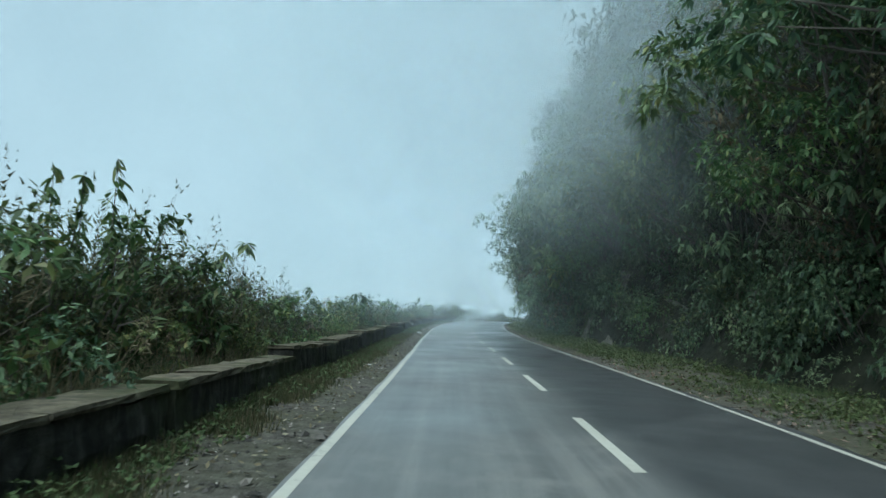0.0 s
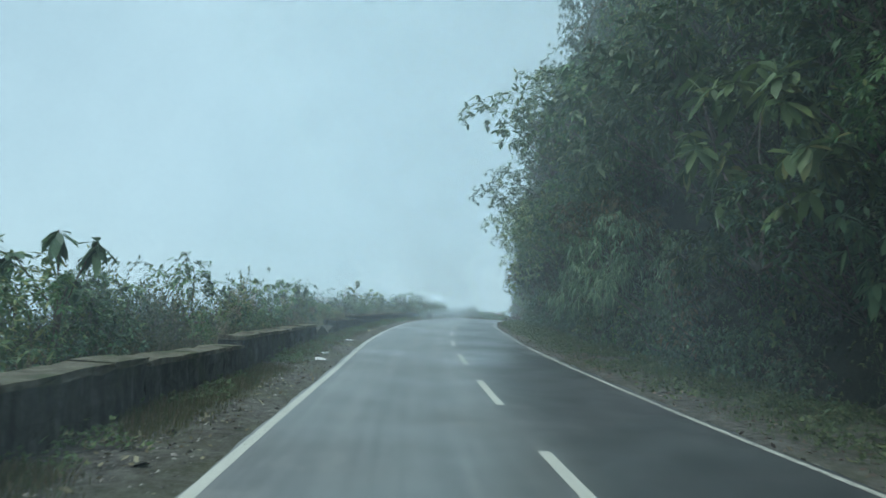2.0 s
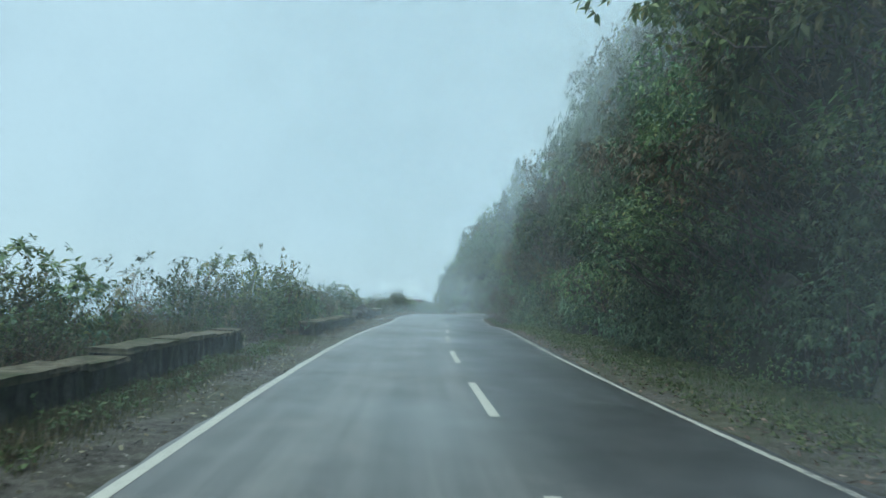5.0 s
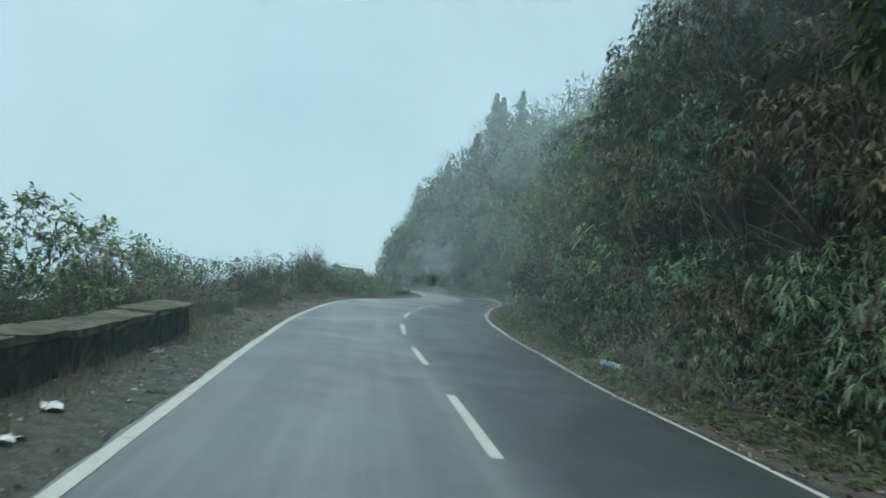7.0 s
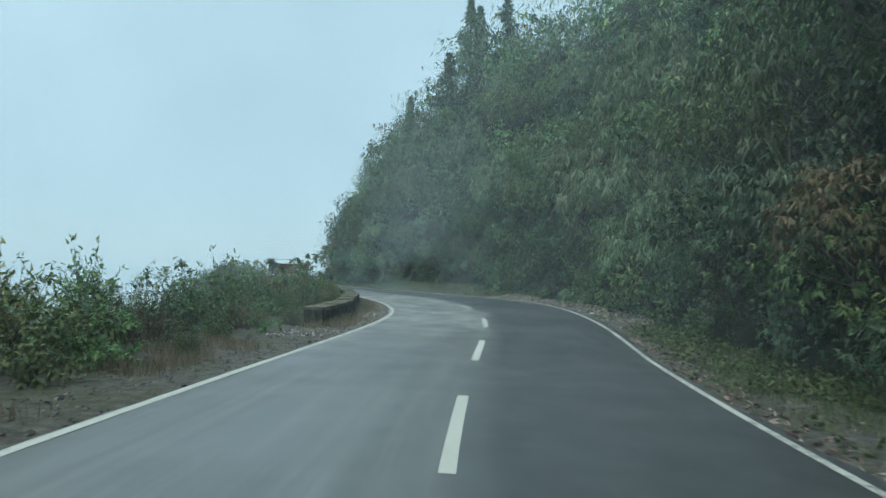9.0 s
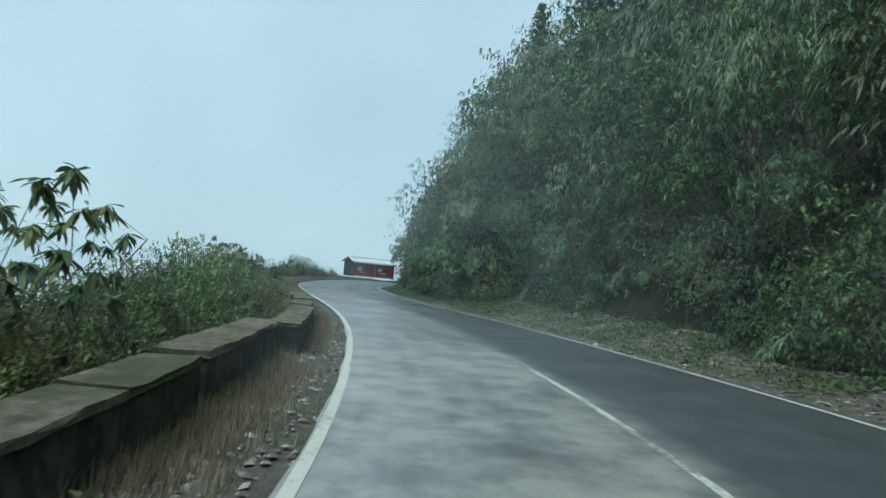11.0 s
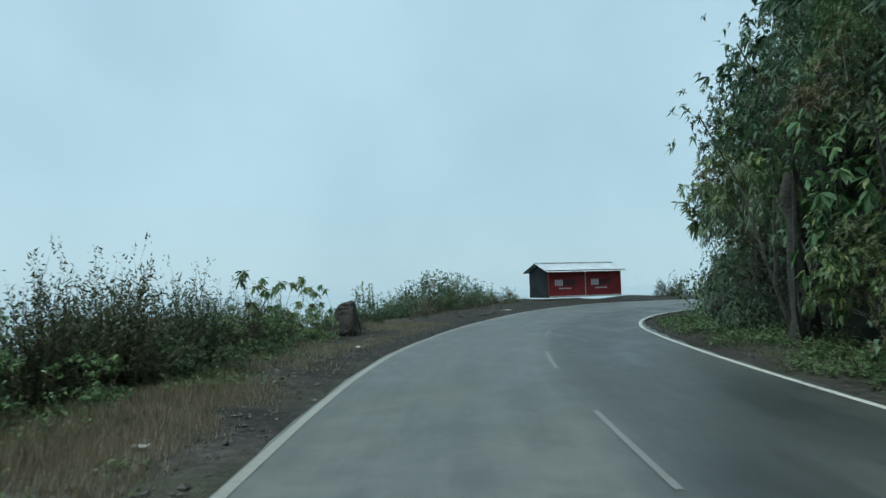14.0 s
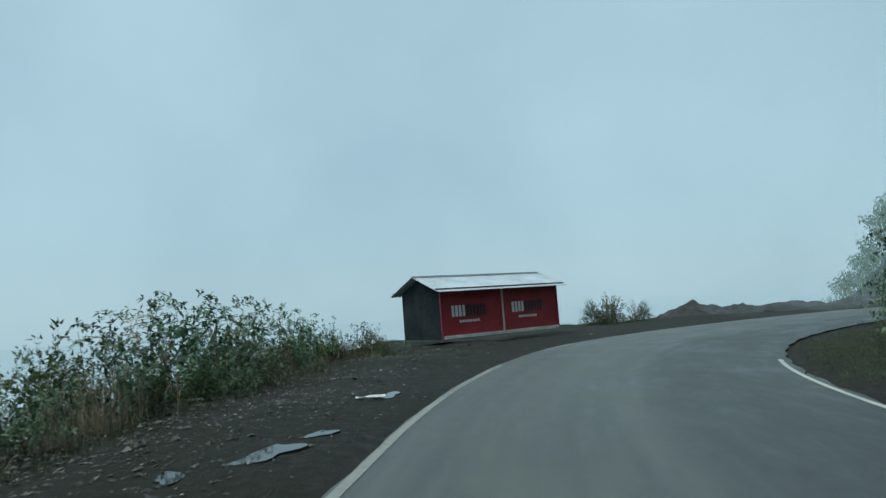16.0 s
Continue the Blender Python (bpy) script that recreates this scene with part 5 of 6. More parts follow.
def tufts_stuff(name, rng, s0, s1, side, n, near, far, height, material, label, blades=7, patchy=0.35):
    s, l, x, y, z = scatter(rng, n, s0, s1, side, near, far)
    keep = ripple(x, y, 5, 31) + 0.5 * ripple(x, y, 1.7, 32) > patchy * 2 - 1
    out = []
    for px, py, pz in zip(x[keep], y[keep], z[keep]):
        b = np.array([px, py, pz - 0.03]) + rng.normal(size=(blades, 3)) * np.array([0.11, 0.11, 0])
        a = rng.uniform(0, 6.28, blades)
        h = height * rng.uniform(0.4, 1.2, blades)[:, None]
        d = np.stack([np.cos(a), np.sin(a), 0 * a], 1)
        w = np.stack([-np.sin(a), np.cos(a), 0 * a], 1) * 0.006
        bow = rng.uniform(0.05, 0.6, blades)[:, None] * h
        tip = b + d * bow + np.array([0, 0, 1.0]) * h - np.array([0, 0, 0.35]) * bow
        out.append(np.stack([b - w, b + w, tip], 1))
    me = quads(name, np.concatenate(out).reshape(-1, 3), material, 3)
    return thing(name, me, label, "grass", kind="stuff")


def litter_stuff(name, rng, s0, s1, side, n, near, far, size, material, label, category="leaf litter"):
    s, l, x, y, z = scatter(rng, n, s0, s1, side, near, far)
    a = rng.uniform(0, 6.28, n)
    d = np.stack([np.cos(a), np.sin(a), rng.normal(size=n) * 0.35], 1) * (size * rng.uniform(0.5, 1.4, n))[:, None]
    w = np.stack([-np.sin(a), np.cos(a), rng.normal(size=n) * 0.5], 1) * (size * 0.22 * rng.uniform(0.6, 1.4, n))[:, None]
    p = np.stack([x, y, z + 0.02], 1)
    return thing(name, quads(name, np.stack([p - d / 2, p + w, p + d / 2, p - w], 1).reshape(-1, 3), material), label, category, kind="stuff")


def weeds_stuff(name, rng, s0, s1, side, n, near, far, height, material, label, leaf=0.07, patchy=0.4):
    """Low leafy weeds: a few rising leaves round each root."""
    s, l, x, y, z = scatter(rng, n, s0, s1, side, near, far)
    keep = ripple(x, y, 4, 33) + 0.6 * ripple(x, y, 1.3, 34) > patchy * 2 - 1
    p = np.stack([x, y, z - 0.01], 1)[keep]
    tall = height * rng.lognormal(0, 0.4, (len(p), 1))
    tips = np.concatenate([p + rng.normal(size=p.shape) * np.array([0.05, 0.05, 0]) + np.array([0, 0, 1]) * tall * w for w in (0.35, 0.7, 1.0)])
    up = np.tile([[0.0, 0.0, 1.0]], (len(tips), 1)) + rng.normal(size=tips.shape) * 0.25
    return thing(name, quads(name, blades_at(rng, tips, up, leaf, leaf * 0.5, 0.35, 0.2, 0.35, 4, 3), material, 3), label, "weeds", kind="stuff")


STONE_SHAPE = np.array([(1, 0, 0), (-1, 0, 0), (0, 1, 0), (0, -1, 0), (0, 0, 1), (0, 0, -1)], float)
STONE_FACES = np.array([(0, 2, 4), (2, 1, 4), (1, 3, 4), (3, 0, 4), (2, 0, 5), (1, 2, 5), (3, 1, 5), (0, 3, 5)])


def gravel_stuff(name, rng, places, size, material, label, category="gravel"):
    s, l, x, y, z = places
    n = len(x)
    k = size * rng.lognormal(0, 0.45, n)
    v = STONE_SHAPE[None] * k[:, None, None] * rng.uniform(0.55, 1.3, (n, 6, 1)) * np.array([1, 0.8, 0.4])
    a = rng.uniform(0, 6.28, n)
    c, q = np.cos(a)[:, None], np.sin(a)[:, None]
    v = np.stack([v[..., 0] * c - v[..., 1] * q, v[..., 0] * q + v[..., 1] * c, v[..., 2] + v[..., 0] * rng.normal(size=(n, 1)) * 0.25], -1)
    v += np.stack([x, y, z], 1)[:, None]
    return thing(name, quads(name, v[:, STONE_FACES[:4]].reshape(-1, 3), material, 3), label, category, kind="stuff")


STONES = leafy("loose_stones", [(0.0, (0.02, 0.02, 0.018)), (0.6, (0.065, 0.063, 0.056)), (0.92, (0.12, 0.115, 0.105)), (1.0, (0.22, 0.215, 0.195))], 0.85, 0.0, 0.0)
PALESTONES = leafy("pale_rubble", [(0.0, (0.08, 0.075, 0.065)), (0.5, (0.18, 0.17, 0.15)), (1.0, (0.42, 0.40, 0.36))], 0.85, 0.0, 0.0)
gr = np.random.RandomState(77)
tufts_stuff("verge_grass", gr, -12, 152, -1, 30000, 0.55, 1.06, 0.16, VERGE, "short green grass along the verge", 11, 0.36)
tufts_stuff("verge_grass", gr, 188, 262, -1, 3000, 0.5, 1.06, 0.09, STRAW, "short brown grass along the verge", 10, 0.5)
tufts_stuff("verge_grass", gr, 176, 262, -1, 12000, 0.6, 1.06, 0.14, VERGE, "short green grass at the foot of the bank", 11, 0.3)
tufts_stuff("bank_grass", gr, -12, 152, -1, 9000, 1.6, 1.15, 0.30, VERGE, "rank grass at the foot of the bank", 12, 0.35)
tufts_stuff("shoulder_grass", gr, -12, 88, 1, 11000, 0.85, 0.50, 0.13, GRASS, "sparse grass at the foot of the parapet", 10, 0.42)
tufts_stuff("shoulder_grass", gr, -12, 84, 1, 9000, 1.1, 0.49, 0.20, GRASS, "green and straw grass along the foot of the parapet", 10, 0.3)
tufts_stuff("shoulder_grass", gr, 88, 150, 1, 8000, 0.8, 0.60, 0.22, STRAW, "dry straw grass beside the road", 8, 0.5)
tufts_stuff("shoulder_grass", gr, 150, 190, 1, 9000, 0.55, 0.49, 0.20, STRAW, "dry straw grass at the foot of the parapet", 9, 0.42)
tufts_stuff("shoulder_grass", gr, 150, 190, 1, 2200, 0.85, 0.49, 0.28, STRAW, "long dry grass against the foot of the parapet", 9, 0.3)
tufts_stuff("shoulder_grass", gr, 150, 190, 1, 2200, 0.85, 0.49, 0.30, GRASS, "long green grass against the foot of the parapet", 9, 0.45)
tufts_stuff("shoulder_grass", gr, 184, 212, 1, 15000, 0.9, 0.74, 0.18, STRAW, "short dry grass between road and valley", 10, 0.5)
tufts_stuff("shoulder_grass", gr, 182, 208, 1, 2600, 1.6, 0.72, 0.45, STRAW, "tall pale straw grass before the scrub", 9, 0.45)
tufts_stuff("shoulder_grass", gr, 184, 214, 1, 2600, 1.9, 0.80, 0.22, GRASS, "green and straw grass before the scrub", 14, 0.4)
tufts_stuff("shoulder_grass", gr, 214, 245, 1, 1500, 3.6, 0.95, 0.25, GRASS, "green grass at the valley edge", 10, 0.4)
tufts_stuff("parapet_grass", gr, -12, 84, 1, 4500, 2.35, 0.72, 0.70, GRASS, "long grass growing up behind the parapet", 10, 0.3)
tufts_stuff("parapet_grass", gr, -12, 84, 1, 5000, 2.35, 0.78, 0.75, STRAW, "long dry grass growing up behind the parapet", 10, 0.35)
tufts_stuff("shoulder_grass", gr, 206, 226, 1, 4200, 0.9, 0.80, 0.16, STRAW, "short dry grass on the stony shoulder", 9, 0.45)
weeds_stuff("shoulder_weeds", gr, 206, 216, 1, 900, 1.2, 0.80, 0.10, WEED, "low weeds on the stony shoulder", 0.06, 0.4)
tufts_stuff("shoulder_grass", gr, -4, 15, 1, 1100, 1.2, 0.485, 0.22, GRASS, "rank grass against the foot of the parapet", 12, 0.2)
weeds_stuff("verge_weeds", gr, -12, 152, -1, 24000, 0.5, 1.08, 0.12, WEED, "low green weeds along the verge", 0.075, 0.30)
weeds_stuff("verge_weeds", gr, 172, 230, -1, 10000, 0.5, 1.08, 0.12, WEED, "low green weeds at the foot of the bank", 0.075, 0.30)
weeds_stuff("shoulder_weeds", gr, -12, 84, 1, 5000, 0.95, 0.49, 0.10, WEED, "low weeds at the foot of the parapet", 0.06, 0.40)
weeds_stuff("shoulder_weeds", gr, 150, 214, 1, 3000, 0.9, 0.60, 0.10, WEED, "low weeds along the shoulder", 0.06, 0.45)
litter_stuff("fallen_leaves", gr, -12, 150, -1, 5000, 0.12, 0.66, 0.10, DRYLEAF, "dry fallen leaves swept along the road's edge")
litter_stuff("fallen_leaves", gr, -12, 86, 1, 3200, 0.12, 0.49, 0.08, DRYLEAF, "dry leaves and scraps along the stony shoulder")
litter_stuff("fallen_leaves", gr, 150, 194, -1, 6000, 0.25, 1.1, 0.10, DRYLEAF, "dry leaves and broken twigs over the scree")
litter_stuff("fallen_leaves", gr, 88, 200, -1, 4000, 0.3, 1.0, 0.09, DRYLEAF, "dry fallen leaves below the bank")
litter_stuff("fallen_leaves", gr, -12, 262, -1, 18000, 0.2, 1.05, 0.085, BROWN, "fallen brown leaves along the verge")
litter_stuff("fallen_leaves", gr, 184, 214, 1, 2500, 0.5, 0.72, 0.06, BROWN, "fallen brown leaves on the dry shoulder")
litter_stuff("fallen_leaves", gr, -12, 150, 1, 5000, 0.35, 0.75, 0.06, BROWN, "fallen brown leaves on the shoulder")
gravel_stuff("gravel", gr, scatter(gr, 20000, -12, 228, 1, 0.05, 0.56), 0.028, STONES, "small loose stones along the shoulder")
gravel_stuff("gravel", gr, scatter(gr, 20000, 208, 275, 1, 0.2, 1.0), 0.022, STONES, "coarse dark gravel round the hut")
gravel_stuff("rubble", gr, scatter(gr, 6000, 212, 246, 1, 1.6, 0.95), 0.036, STONES, "broken dark stones below the bushes", "rubble")
gravel_stuff("gravel", gr, scatter(gr, 6000, -12, 130, 1, 0.06, 0.49), 0.022, PALESTONES, "pale small stones along the shoulder")
gravel_stuff("gravel", gr, scatter(gr, 3600, 148, 184, 1, 0.05, 0.52), 0.035, PALESTONES, "pale loose stones along the shoulder")
gravel_stuff("gravel", gr, scatter(gr, 5000, -12, 262, -1, 0.15, 1.0), 0.022, STONES, "small loose stones along the verge")
gravel_stuff("rubble", gr, scatter(gr, 14000, 152, 192, -1, 0.35, 1.28), 0.048, PALESTONES, "broken pale stones fallen from the bank", "rubble")


# ---------------------------------------------------------------- loose things
def lump(rng, size, detail=2, rough=0.25):
    bm = bmesh.new()
    bmesh.ops.create_icosphere(bm, subdivisions=detail, radius=1)
    off = rng.uniform(0, 50, 3)
    for v in bm.verts:
        k = 1 + rough * noise.noise(v.co * 1.4 + Vector(off)) + rough * 0.5 * noise.noise(v.co * 3.5 + Vector(off)) + rough * 0.25 * noise.noise(v.co * 8 + Vector(off))
        v.co = Vector((v.co.x * size[0], v.co.y * size[1], v.co.z * size[2])) * k
    return bm


def mesh_from(bm, name, material):
    me = bpy.data.meshes.new(name)
    bm.to_mesh(me)
    bm.free()
    me.materials.append(material)
    return me


def rock(name, s, l, size, material, label, category="rock", sink=0.3, group=""):
    x, y = plan(s, l)
    r = np.random.RandomState(int(s * 10))
    me = mesh_from(lump(r, size, 4, 0.34), name, material)
    me.polygons.foreach_set("use_smooth", [True] * len(me.polygons))
    ob = thing(name, me, label, category, group)
    ob.matrix_basis = pose(x, y, land_at(x, y) + size[2] * (1 - 2 * sink), 0, 0, r.uniform(0, 360))
    return ob


def heap(s, l, size):
    """A pile of tipped earth with a crooked top."""
    r = np.random.RandomState(int(s * 10))
    n, rings = 26, 9
    off = Vector(r.uniform(0, 40, 3))
    verts, faces = [(0.1 * size[0], 0, size[2])], []
    for i in range(1, rings + 1):
        w = i / rings
        for k in range(n):
            a = 2 * math.pi * k / n
            p = Vector((math.cos(a) * size[0] * w, math.sin(a) * size[1] * w, 0))
            z = size[2] * (1 - w * w) * (0.8 + 0.6 * noise.noise(p * 1.1 + off)) * (1 - 0.25 * w) + 0.14 * noise.noise(p * 3 + off) - 0.25 * (i == rings)
            verts.append((p.x + 0.1 * size[0] * (1 - w), p.y, z))
    for k in range(n):
        faces.append((0, 1 + k, 1 + (k + 1) % n))
    for i in range(rings - 1):
        for k in range(n):
            q = (k + 1) % n
            faces.append((1 + i * n + k, 1 + (i + 1) * n + k, 1 + (i + 1) * n + q, 1 + i * n + q))
    ob = thing("dirt_mound", mesh_of("dirt_mound", verts, faces, MOUND), "heap of dark loose earth by the road", "dirt mound", "mounds past the hut")
    x, y = plan(s, l)
    ob.matrix_basis = pose(x, y, land_at(x, y) - 0.02, 0, 0, math.degrees(float(f(TURN, s))) + 90)


DARKROCK = plain("dark_wet_rock", (0.014, 0.015, 0.014), (0.055, 0.055, 0.05), 1.2, 8, 0.8, 1.0, 0.06)
rock("boulder", 223.8, -5.5, (0.65, 0.6, 0.7), DARKROCK, "dark weathered boulder at the foot of the bank")
rock("boulder", 226.5, -5.9, (0.6, 0.8, 0.6), DARKROCK, "dark mossy boulder beside the road bend")
rock("boulder", 227.0, 9.0, (0.6, 0.5, 0.7), DARKROCK, "dark rock among bushes at the valley edge")
rock("boulder", 193.0, 6.1, (0.85, 0.65, 0.5), DARKROCK, "overgrown dark rock beside the road")
rock("boulder", 102.7, 4.65, (0.5, 0.5, 0.6), DARKROCK, "black rounded boulder at the end of the parapet")
rock("boulder", 101.2, 5.2, (1.1, 0.6, 0.42), DARKROCK, "dark boulder half buried in roadside scrub")
rock("boulder", 99.6, 5.5, (0.9, 0.6, 0.36), DARKROCK, "dark boulder half buried in roadside scrub")
for s, l, g in ((98.6, 5.7, 0.7), (99.2, 5.2, 0.5), (100.0, 5.3, 0.6), (101.0, 5.2, 0.6), (102.2, 5.0, 0.5), (103.0, 5.1, 0.5), (99.6, 5.0, 0.42), (100.4, 5.6, 0.75), (101.9, 5.6, 0.75), (100.6, 4.8, 0.45), (101.6, 4.8, 0.42), (98.4, 5.0, 0.4), (191.8, 5.4, 0.55), (192.6, 5.5, 0.5), (193.2, 5.6, 0.5), (193.0, 6.1, 0.75), (193.6, 6.4, 0.8), (194.2, 5.7, 0.6)):
    x, y = plan(s, l)
    put(low[1][0], pose(x, y, land_at(x, y) - 0.05, 0, 0, s * 50) @ Matrix.Diagonal((g * 1.3, g * 1.3, g, 1)))
BROWNROCK = plain("brown_weathered_rock", (0.02, 0.018, 0.016), (0.08, 0.072, 0.06), 1.6, 10, 0.9, 1.0, 0.05)


def standing_rock(s, l, size):
    """An upright block with a slanting top and a broken foot."""
    r = np.random.RandomState(12)
    bm = bmesh.new()
    bmesh.ops.create_icosphere(bm, subdivisions=4, radius=1)
    for v in bm.verts:
        c = [math.copysign(abs(a) ** 0.45, a) for a in v.co]
        k = 1 + 0.16 * noise.noise(v.co * 1.7 + Vector((3, 8, 1))) + 0.09 * noise.noise(v.co * 5)
        flare = 1.25 - 0.3 * c[2]
        v.co = Vector((c[0] * size[0] * flare * k, c[1] * size[1] * flare * k, c[2] * size[2] * (1 + 0.16 * c[0]) * k))
    ob = thing("standing_rock", mesh_from(bm, "standing_rock", BROWNROCK), "upright brown weathered rock at the valley edge", "rock")
    x, y = plan(s, l)
    ob.matrix_basis = pose(x, y, land_at(x, y) + size[2] * 0.7, 0, 0, math.degrees(float(f(TURN, s))) + 10)


standing_rock(222.4, 6.6, (0.33, 0.33, 0.64))
for s, l, size in ((264.3, 11.2, (2.9, 2.3, 1.05)), (266.5, 9.6, (3.4, 1.8, 0.72)), (270, 9.4, (4.4, 1.8, 0.6)), (275, 9.0, (4.4, 1.7, 0.66))):
    heap(s, l, size)
for s, l, g in ((258.5, 12.2, 1.3), (260.5, 13.5, 1.5), (262.0, 13.0, 1.1)):
    x, y = plan(s, l)
    put(low[1][0], pose(x, y, land_at(x, y) - 0.05, 0, 0, s * 50) @ Matrix.Diagonal((g, g, g, 1)))

CONCRETE = plain("weathered_pale_concrete", (0.16, 0.17, 0.15), (0.36, 0.36, 0.32), 2, 12, 0.8, 0.6, 0.02)
BLUE = plain("faded_blue_paint", (0.07, 0.15, 0.19), (0.17, 0.29, 0.33), 3, 14, 0.7, 0.5, 0.01)


def fallen_post(s, l):
    ob = thing("fallen_post", None, "fallen round post with faded blue bands on the verge", "post")
    for name, a, b, material in (("painted_band", 0.0, 0.42, BLUE), ("shaft", 0.425, 0.98, CONCRETE), ("painted_band", 0.985, 1.7, BLUE)):
        v, q = tube([(a, 0, 0), (a + 0.02, 0, 0), (b - 0.02, 0, 0), (b, 0, 0)], 0.105, 0.10, 16)
        part(name, mesh_of(name, v, q, material), material, ob, "faded blue paint" if material is BLUE else "")
    x, y = plan(s, l)
    ob.matrix_basis = pose(x, y, land_at(x, y) + 0.13, 0, 2, -76)


fallen_post(117.1, -5.1)


def scrap(s, l, size, material, label):
    r = np.random.RandomState(int(s * 7))
    bm = bmesh.new()
    bmesh.ops.create_grid(bm, x_segments=4, y_segments=4, size=0.5)
    for v in bm.verts:
        v.co = Vector((v.co.x * size[0], v.co.y * size[1], r.uniform(0, 0.25) * min(size)))
    bmesh.ops.solidify(bm, geom=bm.faces[:], thickness=0.006)
    x, y = plan(s, l)
    ob = thing("scrap", mesh_from(bm, "scrap", material), label, "litter", "litter along the road")
    ob.matrix_basis = pose(x, y, land_at(x, y) + 0.05, 0, 0, r.uniform(0, 360))


PAPER = plain("dirty_white_plastic", (0.45, 0.45, 0.43), (0.75, 0.75, 0.72), 4, 20, 0.5, 0.1, 0.01)
YELLOW = plain("yellow_wrapper", (0.45, 0.36, 0.05), (0.62, 0.52, 0.10), 4, 20, 0.4, 0.1, 0.01)
for s, l, size in ((36.9, 3.75, (0.55, 0.28)), (38.8, 3.9, (0.25, 0.2)), (217.9, 4.5, (0.22, 0.16)), (105.4, 3.75, (0.25, 0.2)), (106.5, 3.85, (0.28, 0.16)), (9.5, 4.0, (0.12, 0.1)), (44.6, 3.9, (0.3, 0.15)), (47, 4.3, (0.16, 0.12)), (58.1, 4.3, (0.3, 0.2)), (234.3, 4.4, (0.5, 0.2)), (111.5, -4.4, (0.14, 0.1)), (58.5, -4.2, (0.15, 0.12)), (208.5, 4.6, (0.16, 0.1))):
    scrap(s, l, size, PAPER, "crumpled dirty white plastic scrap on the roadside")
scrap(51.2, 4.0, (0.18, 0.12), YELLOW, "small yellow wrapper on the roadside")


def water():
    m, nodes, links, p = shader("puddle_water")
    p.inputs["Base Color"].default_value = (0.02, 0.022, 0.022, 1)
    p.inputs["Roughness"].default_value = 0.04
    p.inputs["IOR"].default_value = 1.33
    at = nodes.new("ShaderNodeTexCoord").outputs["Object"]
    bumped(nodes, links, p, noise_of(nodes, links, at, 3, 2), 0.05, 0.01)
    return m


WATER = water()
# the last one, at 234.8, stands in for pale flat scraps
for s, l, w, h in ((230.75, 4.45, 0.50, 0.36), (230.0, 4.95, 0.30, 0.2), (231.7, 4.15, 0.22, 0.2), (234.8, 4.3, 0.42, 0.2)):
    x, y = plan(s, l)
    n = 28
    verts = []
    for k in range(n):
        a = 2 * math.pi * k / n
        r = 1 + 0.22 * math.sin(3 * a + s) + 0.15 * math.sin(5 * a + l * 3)
        verts += [(math.cos(a) * w * r, math.sin(a) * h * r, 0), (math.cos(a) * w * r * 1.03, math.sin(a) * h * r * 1.03, -0.05)]
    faces = [tuple(range(0, 2 * n, 2))] + [(2 * k, 2 * k + 1, (2 * k + 3) % (2 * n), (2 * k + 2) % (2 * n)) for k in range(n)]
    ob = thing("puddle", mesh_of("puddle", verts, faces, WATER), "shallow puddle of rainwater in the gravel", "puddle", "puddles on the shoulder")
    ob.matrix_basis = pose(x, y, land_at(x, y) + 0.039, 0, 0, math.degrees(float(f(TURN, s))) + 90)


# old trees at the foot of the bank
def bank_tree(s, l, r, height, lean):
    k = np.random.RandomState(int(s * 10))
    ob = thing("bank_tree", None, "old dark tree trunk at the foot of the bank", "tree", "trees at the foot of the bank")
    line = [(0, 0, -0.4), (0, 0, 0.15)] + [(lean * h + k.normal() * 0.05, k.normal() * 0.06, h) for h in np.linspace(0.6, height, 7)]
    v, q = tube(line, r, r * 0.55, 12)
    v = [p + Vector((noise.noise(p * 2.3), noise.noise(p * 2.3 + Vector((9, 0, 0))), 0)) * r * 0.45 + Vector((p.x, p.y, 0)) * (0.55 * math.exp(-max(p.z, 0) * 2.5)) for p in v]
    part("trunk", mesh_of("trunk", v, q, OLDBARK, True), OLDBARK, ob)
    tops = [(lean * height + k.normal() * 0.9, k.normal() * 0.9, height + k.uniform(0.3, 1.8)) for _ in range(7)]
    part("limb", limbs_mesh(k, "limb", tops, 0.05, OLDBARK), OLDBARK, ob)
    crown = leaves(k, 900, np.array(tops), 0.45, 0.16, 0.05, 0.9, 0.4, whorl=7, corners=3)
    part("crown", quads("crown", crown, DEEP, 3), DEEP, ob)
    x, y = plan(s, l)
    ob.matrix_basis = pose(x, y, land_at(x, y), 0, 0, math.degrees(float(f(TURN, s))))


OLDBARK = plain("dark_mossy_bark", (0.012, 0.014, 0.011), (0.07, 0.068, 0.055), 2.5, 14, 0.95, 1.0, 0.05)
for s, l, r, height, lean in ((215.3, -5.15, 0.24, 3.4, -0.05), (216.3, -6.1, 0.28, 3.6, 0.06), (211.5, -5.5, 0.2, 3.2, 0.1)):
    bank_tree(s, l, r, height, lean)


